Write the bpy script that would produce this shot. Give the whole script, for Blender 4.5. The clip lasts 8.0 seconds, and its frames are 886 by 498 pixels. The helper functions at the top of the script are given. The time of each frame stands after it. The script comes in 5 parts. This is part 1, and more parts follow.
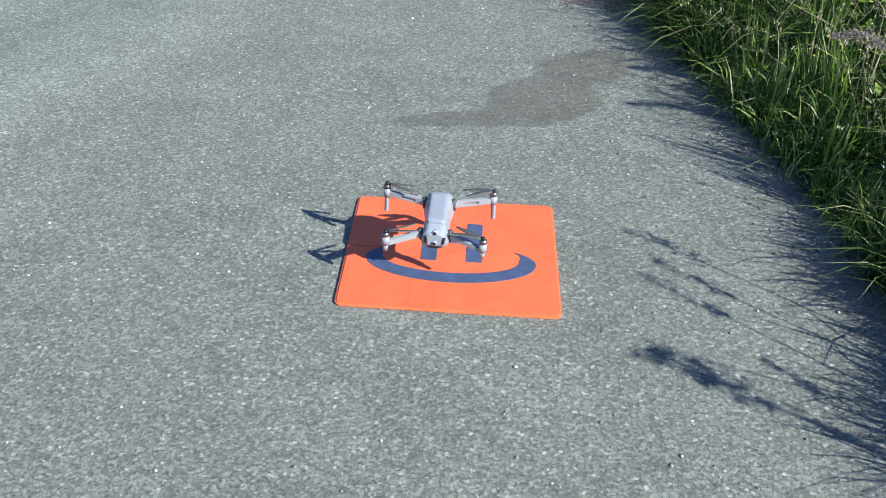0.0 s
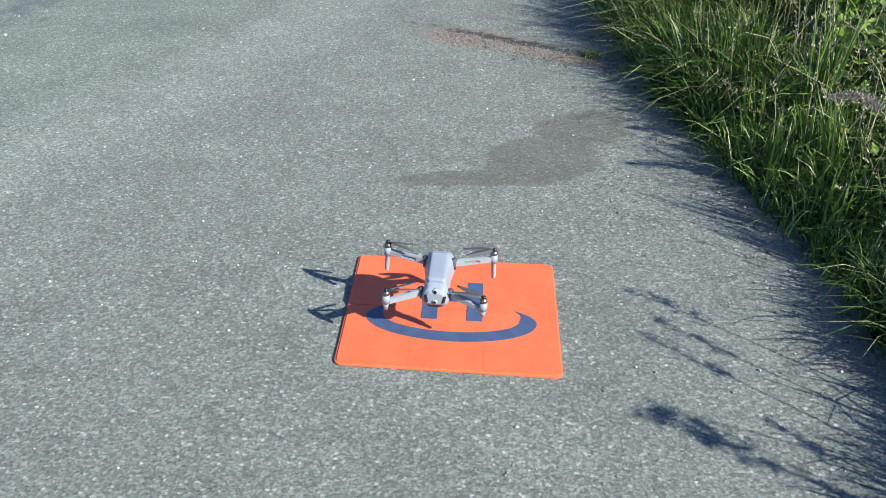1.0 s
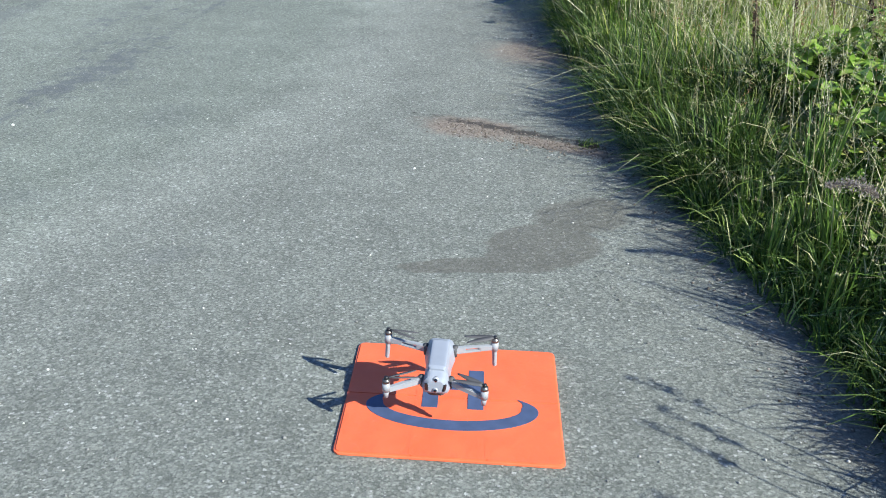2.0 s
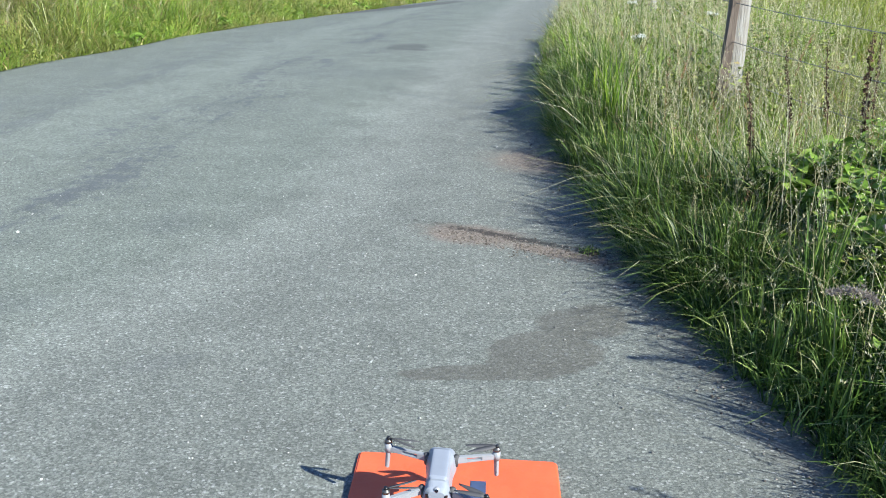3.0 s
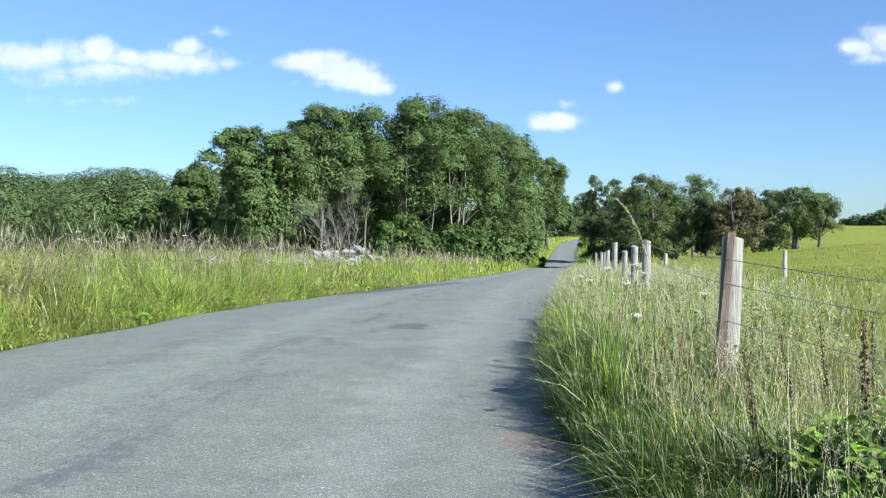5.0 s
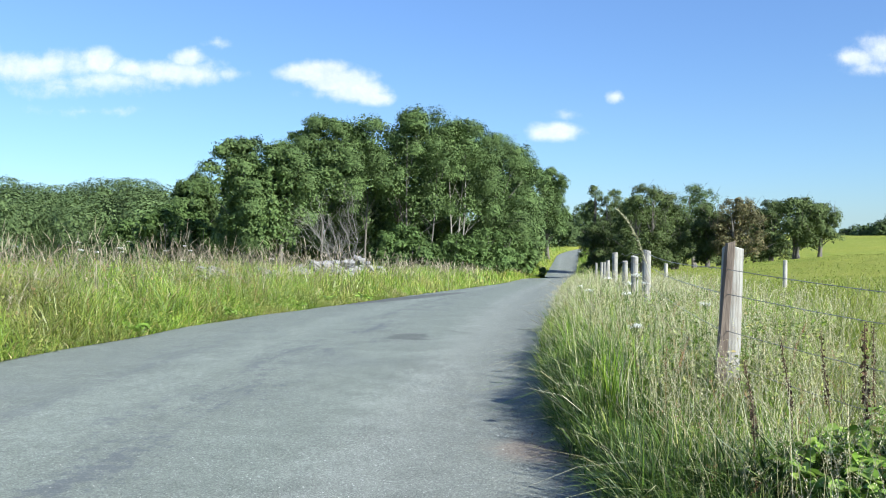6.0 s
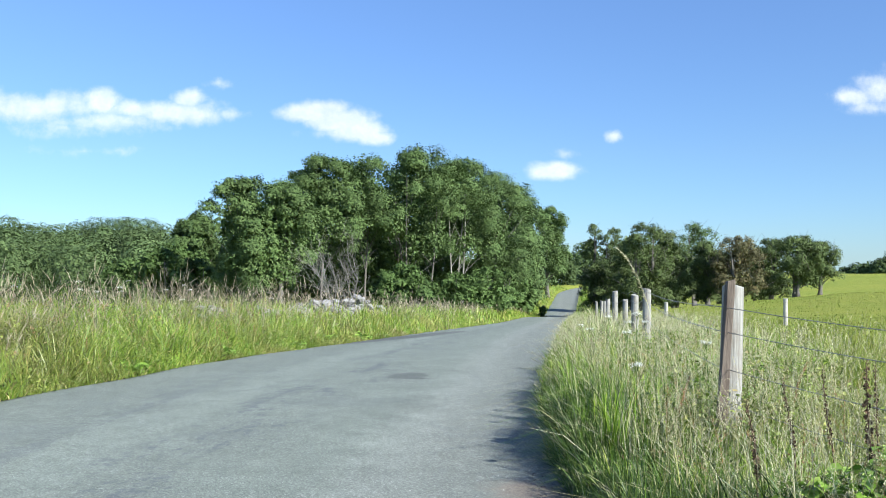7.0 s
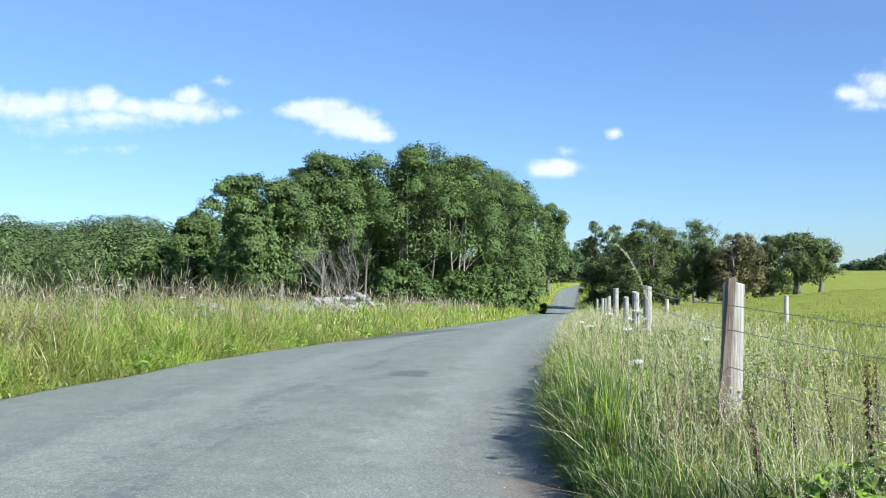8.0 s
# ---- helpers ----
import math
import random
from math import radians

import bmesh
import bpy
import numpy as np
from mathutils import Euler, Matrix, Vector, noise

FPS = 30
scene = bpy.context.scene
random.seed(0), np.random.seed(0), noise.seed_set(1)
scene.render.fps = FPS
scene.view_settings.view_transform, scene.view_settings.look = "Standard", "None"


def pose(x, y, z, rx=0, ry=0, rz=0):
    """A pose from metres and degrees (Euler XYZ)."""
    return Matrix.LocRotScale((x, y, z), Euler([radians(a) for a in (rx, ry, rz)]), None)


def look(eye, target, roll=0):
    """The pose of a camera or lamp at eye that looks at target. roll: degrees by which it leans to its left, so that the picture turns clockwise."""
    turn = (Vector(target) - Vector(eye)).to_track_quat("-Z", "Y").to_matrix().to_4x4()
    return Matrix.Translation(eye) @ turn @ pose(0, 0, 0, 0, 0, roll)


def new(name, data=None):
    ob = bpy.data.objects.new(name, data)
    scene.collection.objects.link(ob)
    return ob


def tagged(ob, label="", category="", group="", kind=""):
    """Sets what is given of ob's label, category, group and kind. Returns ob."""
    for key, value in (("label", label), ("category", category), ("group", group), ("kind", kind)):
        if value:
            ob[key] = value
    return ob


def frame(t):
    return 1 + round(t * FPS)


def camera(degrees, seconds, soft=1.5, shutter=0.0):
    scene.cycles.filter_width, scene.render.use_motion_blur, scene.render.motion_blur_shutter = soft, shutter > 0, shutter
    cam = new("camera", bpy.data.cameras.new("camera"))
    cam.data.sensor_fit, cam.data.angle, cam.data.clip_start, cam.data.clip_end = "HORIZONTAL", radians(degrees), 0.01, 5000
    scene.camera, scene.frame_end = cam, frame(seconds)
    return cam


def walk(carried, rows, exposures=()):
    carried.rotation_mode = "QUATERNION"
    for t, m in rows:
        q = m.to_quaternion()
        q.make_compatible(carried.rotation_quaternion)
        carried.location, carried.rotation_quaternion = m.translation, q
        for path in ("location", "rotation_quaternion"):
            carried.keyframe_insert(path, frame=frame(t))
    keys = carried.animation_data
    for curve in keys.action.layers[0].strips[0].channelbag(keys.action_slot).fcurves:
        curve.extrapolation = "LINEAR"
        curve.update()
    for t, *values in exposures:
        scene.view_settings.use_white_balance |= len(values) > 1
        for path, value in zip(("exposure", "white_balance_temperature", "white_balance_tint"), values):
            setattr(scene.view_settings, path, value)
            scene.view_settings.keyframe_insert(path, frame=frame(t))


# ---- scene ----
# camera: it stands still and tilts up from the landing pad to the sky
cam = camera(49.2, 8.0, soft=1.0)
EYE = (0.0, 0.0, 1.42)
PATH = [
    (0.0, -0.13, -33.55, -0.30), (0.5, -0.12, -32.53, -0.29), (1.0, -0.11, -30.07, -0.28), (1.2, -0.10, -29.55, -0.28),
    (2.3, -0.08, -22.93, -0.22), (2.5, -0.06, -21.82, -0.22), (3.0, -0.02, -18.60, -0.25), (3.5, -0.02, -13.55, -0.23),
    (4.0, -0.03, -7.82, -0.24), (4.5, -0.04, -4.10, -0.23), (5.0, -0.04, -2.25, -0.20), (5.2, -0.04, -1.95, -0.19),
    (6.5, -0.03, -1.18, -0.13), (7.0, -0.04, 0.65, -0.07), (7.5, -0.03, 0.93, 0.0), (8.0, 0.0, 0.50, 0.0),
]
walk(cam, [(t, pose(*EYE, 90 + p, r, y)) for t, y, p, r in PATH],
     exposures=[(0.0, 0.78, 6300, 4), (2.5, 0.84, 6300, 4), (4.0, 0.92, 6250, 3), (8.0, 0.96, 6250, 3)])

# ---- world and sun ----
SUN_ELEV = radians(33)
SUN_FROM = Vector((0.75, -0.66, 0)).normalized()      # the sun stands to the right, behind the camera
SUN_DIR = (SUN_FROM * math.cos(SUN_ELEV) + Vector((0, 0, math.sin(SUN_ELEV)))).normalized()

sun_data = bpy.data.lights.new("sun", "SUN")
sun_data.energy, sun_data.angle, sun_data.color = 5.5, radians(0.55), (1.0, 0.965, 0.905)
sun = new("sun", sun_data)
sun.matrix_world = look((30, -30, 40), Vector((30, -30, 40)) - SUN_DIR)

world = bpy.data.worlds.new("world")
scene.world = world
world.use_nodes = True


class Nodes:
    """Short hand for building node trees."""

    def __init__(self, tree):
        self.tree = tree
        self.nodes, self.links = tree.nodes, tree.links

    def add(self, kind, _inputs=None, **props):
        n = self.nodes.new(kind)
        for k, v in props.items():
            setattr(n, k, v)
        for k, v in (_inputs or {}).items():
            self.put(n, k, v)
        return n

    def put(self, n, key, v):
        sock = n.inputs[key]
        if isinstance(v, bpy.types.NodeSocket):
            self.links.new(v, sock)
        elif isinstance(v, bpy.types.Node):
            self.links.new(v.outputs[0], sock)
        else:
            sock.default_value = v

    def math(self, op, a, b=0.0, clamp=False):
        return self.add("ShaderNodeMath", {0: a, 1: b}, operation=op, use_clamp=clamp).outputs[0]

    def noise(self, vec, scale, detail=4.0, rough=0.55, distort=0.0):
        return self.add("ShaderNodeTexNoise", {"Vector": vec, "Scale": scale, "Detail": detail, "Roughness": rough, "Distortion": distort})

    def ramp(self, fac, stops, mode="LINEAR"):
        n = self.add("ShaderNodeValToRGB", {"Fac": fac})
        n.color_ramp.interpolation = mode
        while len(n.color_ramp.elements) < len(stops):
            n.color_ramp.elements.new(0.5)
        for e, (p, c) in zip(n.color_ramp.elements, stops):
            e.position, e.color = p, (*c, 1)
        return n.outputs[0]

    def span(self, v, a, b, c=0.0, d=1.0, mode="LINEAR"):
        return self.add("ShaderNodeMapRange", {0: v, 1: a, 2: b, 3: c, 4: d}, interpolation_type=mode).outputs[0]

    def mix(self, fac, a, b, blend="MIX"):
        n = self.add("ShaderNodeMix", data_type="RGBA", blend_type=blend)
        self.put(n, 0, fac), self.put(n, 6, a), self.put(n, 7, b)
        return n.outputs[2]


def build_sky():
    w = Nodes(world.node_tree)
    w.nodes.clear()
    sky = w.add("ShaderNodeTexSky", sky_type="NISHITA", sun_disc=False)
    sky.sun_elevation, sky.sun_rotation = SUN_ELEV, math.atan2(SUN_FROM.x, SUN_FROM.y)
    sky.air_density, sky.dust_density, sky.ozone_density, sky.altitude = 1.0, 0.0, 3.5, 400
    way = w.add("ShaderNodeTexCoord").outputs["Generated"]
    sep = w.add("ShaderNodeSeparateXYZ", {0: way})
    ahead = w.math("MAXIMUM", sep.outputs[1], 0.05)
    u, v = w.math("DIVIDE", sep.outputs[0], ahead), w.math("DIVIDE", sep.outputs[2], ahead)
    uv = w.add("ShaderNodeCombineXYZ", {0: u, 1: v, 2: 0.0}).outputs[0]
    wob = w.noise(uv, 38, 6, 0.6)
    wob2 = w.noise(uv, 9, 3, 0.5)
    total = None
    # small fair-weather clouds: middle, half sizes, how solid
    for cu, cv, a, b, solid in ((-0.423, 0.157, 0.080, 0.014, 0.85), (-0.50, 0.160, 0.080, 0.014, 0.8), (-0.353, 0.1625, 0.018, 0.012, 1.0), (-0.347, 0.1437, 0.070, 0.011, 0.72), (-0.39, 0.136, 0.060, 0.009, 0.5),
                                (-0.318, 0.1554, 0.040, 0.009, 0.85), (-0.277, 0.1525, 0.040, 0.011, 0.95), (-0.264, 0.166, 0.015, 0.010, 1.0), (-0.252, 0.1495, 0.020, 0.010, 0.9), (-0.224, 0.1507, 0.022, 0.006, 0.45),
                                (-0.148, 0.1513, 0.024, 0.008, 1.1), (-0.122, 0.1545, 0.024, 0.0085, 1.25), (-0.107, 0.145, 0.030, 0.011, 1.3), (-0.087, 0.134, 0.026, 0.010, 1.2), (-0.070, 0.126, 0.018, 0.007, 1.1), (-0.112, 0.132, 0.036, 0.006, 0.45),
                                (0.117, 0.0925, 0.024, 0.0080, 1.2), (0.177, 0.128, 0.0085, 0.0055, 0.85), (0.127, 0.110, 0.014, 0.006, 0.42),
                                (0.420, 0.170, 0.020, 0.009, 0.85), (0.452, 0.180, 0.024, 0.016, 0.7), (0.447, 0.157, 0.034, 0.008, 0.55), (0.50, 0.185, 0.04, 0.012, 0.7), (-0.232, 0.183, 0.014, 0.005, 0.4), (-0.37, 0.112, 0.06, 0.005, 0.36)):
        du = w.math("DIVIDE", w.math("SUBTRACT", u, cu), a)
        dv = w.math("DIVIDE", w.math("SUBTRACT", v, cv), b)
        r = w.math("SQRT", w.math("ADD", w.math("MULTIPLY", du, du), w.math("MULTIPLY", dv, dv)))
        m = w.math("MULTIPLY", w.math("SUBTRACT", 1.75, r), solid)
        total = m if total is None else w.math("MAXIMUM", total, m)
    edge = w.math("ADD", total, w.math("MULTIPLY", w.math("SUBTRACT", wob.outputs[0], 0.5), 1.9))
    fac = w.span(edge, 0.2, 1.4, 0, 0.9, "SMOOTHSTEP")
    fac = w.math("MULTIPLY", fac, w.span(w.noise(uv, 48, 6, 0.7).outputs[0], 0.3, 0.62, 0.66, 1.0))
    front = w.math("GREATER_THAN", sep.outputs[1], 0.06)
    fac = w.math("MULTIPLY", fac, front)
    # clear northern blue: deeper overhead, paler towards the horizon
    tint = w.ramp(w.span(v, 0.0, 0.45), [(0.0, (0.66, 0.93, 1.42)), (0.25, (0.92, 1.05, 1.38)), (1.0, (1.44, 1.46, 1.80))])
    blue = w.mix(1.0, sky.outputs[0], tint, "MULTIPLY")
    white = w.mix(wob2.outputs[0], (8.6, 8.9, 9.4, 1), (11.5, 11.5, 11.4, 1))
    col = w.mix(fac, blue, white)
    bg = w.add("ShaderNodeBackground", {"Color": col, "Strength": 0.057})
    out = w.add("ShaderNodeOutputWorld", {"Surface": bg})


build_sky()

# ---- materials ----


def material(name):
    m = bpy.data.materials.new(name)
    m.use_nodes = True
    n = Nodes(m.node_tree)
    n.nodes.clear()
    out = n.add("ShaderNodeOutputMaterial")
    return m, n, out


def simple(name, color, rough=0.5, metal=0.0, vary=0.12, scale=30.0, bump=0.0, bump_scale=200.0):
    m, n, out = material(name)
    co = n.add("ShaderNodeTexCoord").outputs["Object"]
    big = n.noise(co, scale, 4)
    lo = tuple(c * (1 - vary) for c in color) + (1,)
    hi = tuple(min(1, c * (1 + vary)) for c in color) + (1,)
    col = n.mix(n.span(big.outputs[0], 0.3, 0.7), lo, hi)
    b = n.add("ShaderNodeBsdfPrincipled", {"Base Color": col, "Roughness": rough, "Metallic": metal})
    if bump:
        bn = n.add("ShaderNodeBump", {"Height": n.noise(co, bump_scale, 3).outputs[0], "Strength": bump, "Distance": 0.002})
        n.put(b, "Normal", bn)
    n.put(out, "Surface", b)
    return m


def leafy(name, stops, rough=0.5, through_it=0.3, tone_scale=0.6, tone=(0.75, 1.2), dry=0.0, gloss=0.35):
    """Leaves and blades: the tone varies from piece to piece and from tuft to tuft."""
    m, n, out = material(name)
    geo = n.add("ShaderNodeNewGeometry")
    col = n.ramp(geo.outputs["Random Per Island"], stops)
    patch = n.noise(geo.outputs["Position"], tone_scale, 2)
    k = n.span(patch.outputs[0], 0.3, 0.7, tone[0], tone[1])
    col = n.mix(1.0, col, n.add("ShaderNodeCombineColor", {0: k, 1: k, 2: k}).outputs[0], "MULTIPLY")
    if dry:
        spots = n.noise(geo.outputs["Position"], 0.55, 4, 0.6).outputs[0]
        col = n.mix(n.span(spots, 0.5, 0.68, 0, dry), col, (0.42, 0.33, 0.15, 1))
    b = n.add("ShaderNodeBsdfPrincipled", {"Base Color": col, "Roughness": rough})
    b.inputs["Specular IOR Level"].default_value = gloss
    t = n.add("ShaderNodeBsdfTranslucent", {"Color": col})
    n.put(out, "Surface", n.add("ShaderNodeMixShader", {0: through_it, 1: b, 2: t}))
    return m


def ellipse(n, pos, x, y, a, b, turn, wobble, soft=0.25, amount=0.5):
    """1 inside an uneven ellipse on the ground, 0 outside."""
    mp = n.add("ShaderNodeMapping", {"Vector": pos, "Location": (x, y, 0), "Rotation": (0, 0, radians(turn)), "Scale": (a, b, 1000)}, vector_type="TEXTURE")
    r = n.add("ShaderNodeVectorMath", {0: mp}, operation="LENGTH").outputs["Value"]
    r = n.math("ADD", r, n.math("MULTIPLY", n.math("SUBTRACT", wobble, 0.5), amount))
    return n.span(r, 1.0 - soft, 1.0 + soft, 1.0, 0.0, "SMOOTHSTEP")


def most(n, *masks):
    t = masks[0]
    for m in masks[1:]:
        t = n.math("MAXIMUM", t, m)
    return t


def road_material():
    m, n, out = material("weathered_chipped_asphalt")
    pos = n.add("ShaderNodeNewGeometry").outputs["Position"]
    uv = n.add("ShaderNodeUVMap", uv_map="across").outputs[0]
    across = n.add("ShaderNodeSeparateXYZ", {0: uv}).outputs[0]
    # stone chippings in dark binder, about 9 mm
    warp = n.add("ShaderNodeVectorMath", {0: pos, 1: n.add("ShaderNodeVectorMath", {0: n.noise(pos, 90, 3).outputs[1], "Scale": 0.010}, operation="SCALE")}, operation="ADD").outputs[0]
    chips = n.add("ShaderNodeTexVoronoi", {"Vector": warp, "Scale": 122.0, "Randomness": 1.0})
    tone = n.add("ShaderNodeSeparateColor", {0: chips.outputs["Color"]})
    far = n.add("ShaderNodeTexVoronoi", {"Vector": pos, "Scale": 62.0})
    chip_col = n.ramp(tone.outputs[0], [(0.0, (0.122, 0.131, 0.115)), (0.35, (0.163, 0.174, 0.153)), (0.7, (0.200, 0.213, 0.188)), (0.95, (0.246, 0.259, 0.229)), (1.0, (0.37, 0.376, 0.355))])
    gap = n.span(chips.outputs["Distance"], 0.45, 0.80, 0, 1, "SMOOTHSTEP")
    speck = n.noise(pos, 125, 5, 0.8).outputs[0]
    grain = n.span(speck, 0.32, 0.68, 0.58, 1.46)
    chip_col = n.mix(1.0, chip_col, n.add("ShaderNodeCombineColor", {0: grain, 1: grain, 2: grain}).outputs[0], "MULTIPLY")
    col = n.mix(n.math("MULTIPLY", gap, 0.36), chip_col, (0.045, 0.05, 0.05, 1))
    pits = n.span(n.noise(pos, 150, 3, 0.6).outputs[0], 0.55, 0.68, 0, 0.7, "SMOOTHSTEP")
    col = n.mix(pits, col, (0.05, 0.053, 0.052, 1))
    # coarse mottling and lanes worn by wheels
    broad = n.noise(pos, 0.9, 4, 0.6)
    blotch = n.noise(pos, 3.6, 5, 0.65)
    track = n.add("ShaderNodeSeparateXYZ", {0: n.add("ShaderNodeUVMap", uv_map="track").outputs[0]}).outputs[0]
    wander = n.math("ADD", track, n.math("MULTIPLY", n.math("SUBTRACT", broad.outputs[0], 0.5), 0.9))
    pale = n.math("ADD", n.span(n.math("ABSOLUTE", wander), 0.05, 0.45, 0.15, 0, "SMOOTHSTEP"), n.span(n.math("ABSOLUTE", n.math("ADD", wander, 2.3)), 0.1, 0.6, 0.12, 0, "SMOOTHSTEP"))
    k = n.math("ADD", pale, n.span(blotch.outputs[0], 0.25, 0.75, 0.86, 1.10))
    k = n.math("MULTIPLY", k, n.span(broad.outputs[0], 0.25, 0.75, 1.00, 1.19))
    col = n.mix(1.0, col, n.add("ShaderNodeCombineColor", {0: k, 1: k, 2: k}).outputs[0], "MULTIPLY")
    wob = n.noise(pos, 7.0, 5, 0.6).outputs[0]
    wob_s = n.noise(pos, 1.6, 5, 0.65).outputs[0]
    # bitumen-rich darker streaks across the far lane
    down = n.math("MULTIPLY", n.add("ShaderNodeSeparateXYZ", {0: pos}).outputs[1], 0.62)
    streak = n.noise(n.add("ShaderNodeCombineXYZ", {0: n.math("MULTIPLY", track, 3.0), 1: down, 2: 0.0}).outputs[0], 1.0, 5, 0.7).outputs[0]
    lane = n.span(n.math("ABSOLUTE", n.math("ADD", wander, 1.55)), 0.15, 0.7, 1, 0, "SMOOTHSTEP")
    lane = n.math("MAXIMUM", lane, n.math("MULTIPLY", n.span(n.math("ABSOLUTE", n.math("ADD", wander, 2.9)), 0.2, 0.8, 1, 0, "SMOOTHSTEP"), 0.55))
    broken = n.noise(pos, 9, 6, 0.75).outputs[0]
    streak = n.math("ADD", streak, n.math("MULTIPLY", n.math("SUBTRACT", broken, 0.5), 0.9))
    dark = n.math("MULTIPLY", n.span(streak, 0.50, 0.66, 0, 0.66, "SMOOTHSTEP"), lane)
    spot = most(n, ellipse(n, pos, -1.75, 7.75, 0.32, 0.22, 10, wob, 0.4, 0.9), ellipse(n, pos, -1.35, 4.62, 0.13, 0.2, 0, wob, 0.5, 0.9),
                ellipse(n, pos, -0.95, 3.0, 0.12, 0.06, 20, wob, 0.5, 0.9), ellipse(n, pos, -3.4, 7.9, 0.5, 0.35, 0, wob, 0.5, 1.0),
                ellipse(n, pos, -1.0, 9.6, 0.7, 0.3, 10, wob, 0.5, 1.2), ellipse(n, pos, -1.75, 3.5, 0.3, 0.1, 20, wob, 0.5, 1.2))
    dark = n.math("MAXIMUM", dark, n.math("MULTIPLY", spot, 0.16))
    worn = n.span(track, -0.6, 0.1, 1, 0, "SMOOTHSTEP")
    col = n.mix(n.math("MULTIPLY", worn, 0.9), col, n.mix(1.0, col, (0.975, 1.02, 0.985, 1), "MULTIPLY"))
    col = n.mix(dark, col, (0.088, 0.096, 0.112, 1))
    # a newer patch along the far edge, and a filled hole
    patch = most(n, ellipse(n, pos, -0.75, 28.0, 0.55, 6.5, -13, wob, 0.12, 0.4), n.math("MULTIPLY", ellipse(n, pos, -0.42, 12.2, 0.25, 0.42, -8, wob, 0.2, 0.7), 0.9), ellipse(n, pos, -0.36, 11.9, 0.22, 0.10, -12, wob, 0.4, 1.2))
    col = n.mix(n.math("MULTIPLY", patch, 0.62), col, (0.06, 0.058, 0.06, 1))
    # damp stain with an uneven margin
    damp = most(n, ellipse(n, pos, 0.14, 2.93, 0.30, 0.06, 3, wob, 0.06, 0.8), ellipse(n, pos, 0.36, 3.08, 0.22, 0.19, 38, wob, 0.06, 0.7), ellipse(n, pos, 0.54, 3.36, 0.20, 0.16, 35, wob, 0.12, 0.8))
    damp = n.math("MULTIPLY", damp, n.span(wob_s, 0.2, 0.5, 0.75, 1.0))
    col = n.mix(n.math("MULTIPLY", damp, 0.5), col, (0.092, 0.08, 0.06, 1))
    # reddish grit washed into the broken strip and along the edge
    grit = most(n, ellipse(n, pos, 0.15, 4.44, 0.27, 0.14, -20, wob, 0.35, 1.1), ellipse(n, pos, 0.55, 4.16, 0.32, 0.06, -32, wob, 0.4, 1.0), ellipse(n, pos, 0.58, 5.95, 0.24, 0.30, 20, wob, 0.6, 1.0))
    edge = n.span(across, 0.955, 1.0, 0, 0.6, "SMOOTHSTEP")
    grit = n.math("MAXIMUM", n.math("MULTIPLY", grit, 0.9), n.math("MULTIPLY", edge, n.span(wob_s, 0.35, 0.65)))
    soil = n.mix(tone.outputs[1], (0.135, 0.108, 0.088, 1), (0.29, 0.242, 0.198, 1))
    col = n.mix(grit, col, soil)
    crack = n.math("MULTIPLY", ellipse(n, pos, 0.33, 4.40, 0.36, 0.034, -31, n.noise(pos, 26, 4).outputs[0], 0.6, 3.4), 0.85)
    col = n.mix(crack, col, (0.03, 0.027, 0.025, 1))
    b = n.add("ShaderNodeBsdfPrincipled", {"Base Color": col, "Roughness": n.span(damp, 0, 1, 0.82, 0.62)})
    b.inputs["Specular IOR Level"].default_value = 0.35
    height = n.math("ADD", n.math("SUBTRACT", n.math("MULTIPLY", tone.outputs[2], 0.45), n.math("MULTIPLY", pits, 0.9)), n.math("MULTIPLY", speck, 1.1))
    h2 = n.math("ADD", height, n.math("MULTIPLY", far.outputs["Distance"], 0.5))
    n.put(b, "Normal", n.add("ShaderNodeBump", {"Height": h2, "Strength": 0.62, "Distance": 0.004}))
    n.put(out, "Surface", b)
    return m


def ground_material():
    m, n, out = material("meadow_soil_and_turf")
    pos = n.add("ShaderNodeNewGeometry").outputs["Position"]
    a = n.noise(pos, 0.06, 4).outputs[0]
    b_ = n.noise(pos, 1.1, 5, 0.65).outputs[0]
    c = n.noise(n.add("ShaderNodeMapping", {"Vector": pos, "Scale": (1, 0.5, 1)}).outputs[0], 22, 4, 0.7).outputs[0]
    turf = n.ramp(b_, [(0.28, (0.145, 0.19, 0.030)), (0.5, (0.20, 0.245, 0.042)), (0.72, (0.27, 0.29, 0.064))])
    turf = n.mix(n.span(a, 0.35, 0.65, 0, 0.5), turf, (0.30, 0.29, 0.06, 1))
    side = n.add("ShaderNodeSeparateXYZ", {0: n.add("ShaderNodeUVMap", uv_map="beside").outputs[0]}).outputs[0]
    soil = n.mix(b_, (0.03, 0.027, 0.018, 1), (0.065, 0.055, 0.035, 1))
    turf = n.mix(n.span(n.math("ADD", side, n.math("MULTIPLY", b_, 0.6)), 1.7, 2.7, 1, 0, "SMOOTHSTEP"), turf, soil)
    fine = n.span(c, 0.3, 0.7, 0.7, 1.25)
    col = n.mix(1.0, turf, n.add("ShaderNodeCombineColor", {0: fine, 1: fine, 2: fine}).outputs[0], "MULTIPLY")
    bs = n.add("ShaderNodeBsdfPrincipled", {"Base Color": col, "Roughness": 0.9})
    bs.inputs["Specular IOR Level"].default_value = 0.1
    n.put(bs, "Normal", n.add("ShaderNodeBump", {"Height": n.math("ADD", c, b_), "Strength": 0.8, "Distance": 0.12}))
    n.put(out, "Surface", bs)
    return m


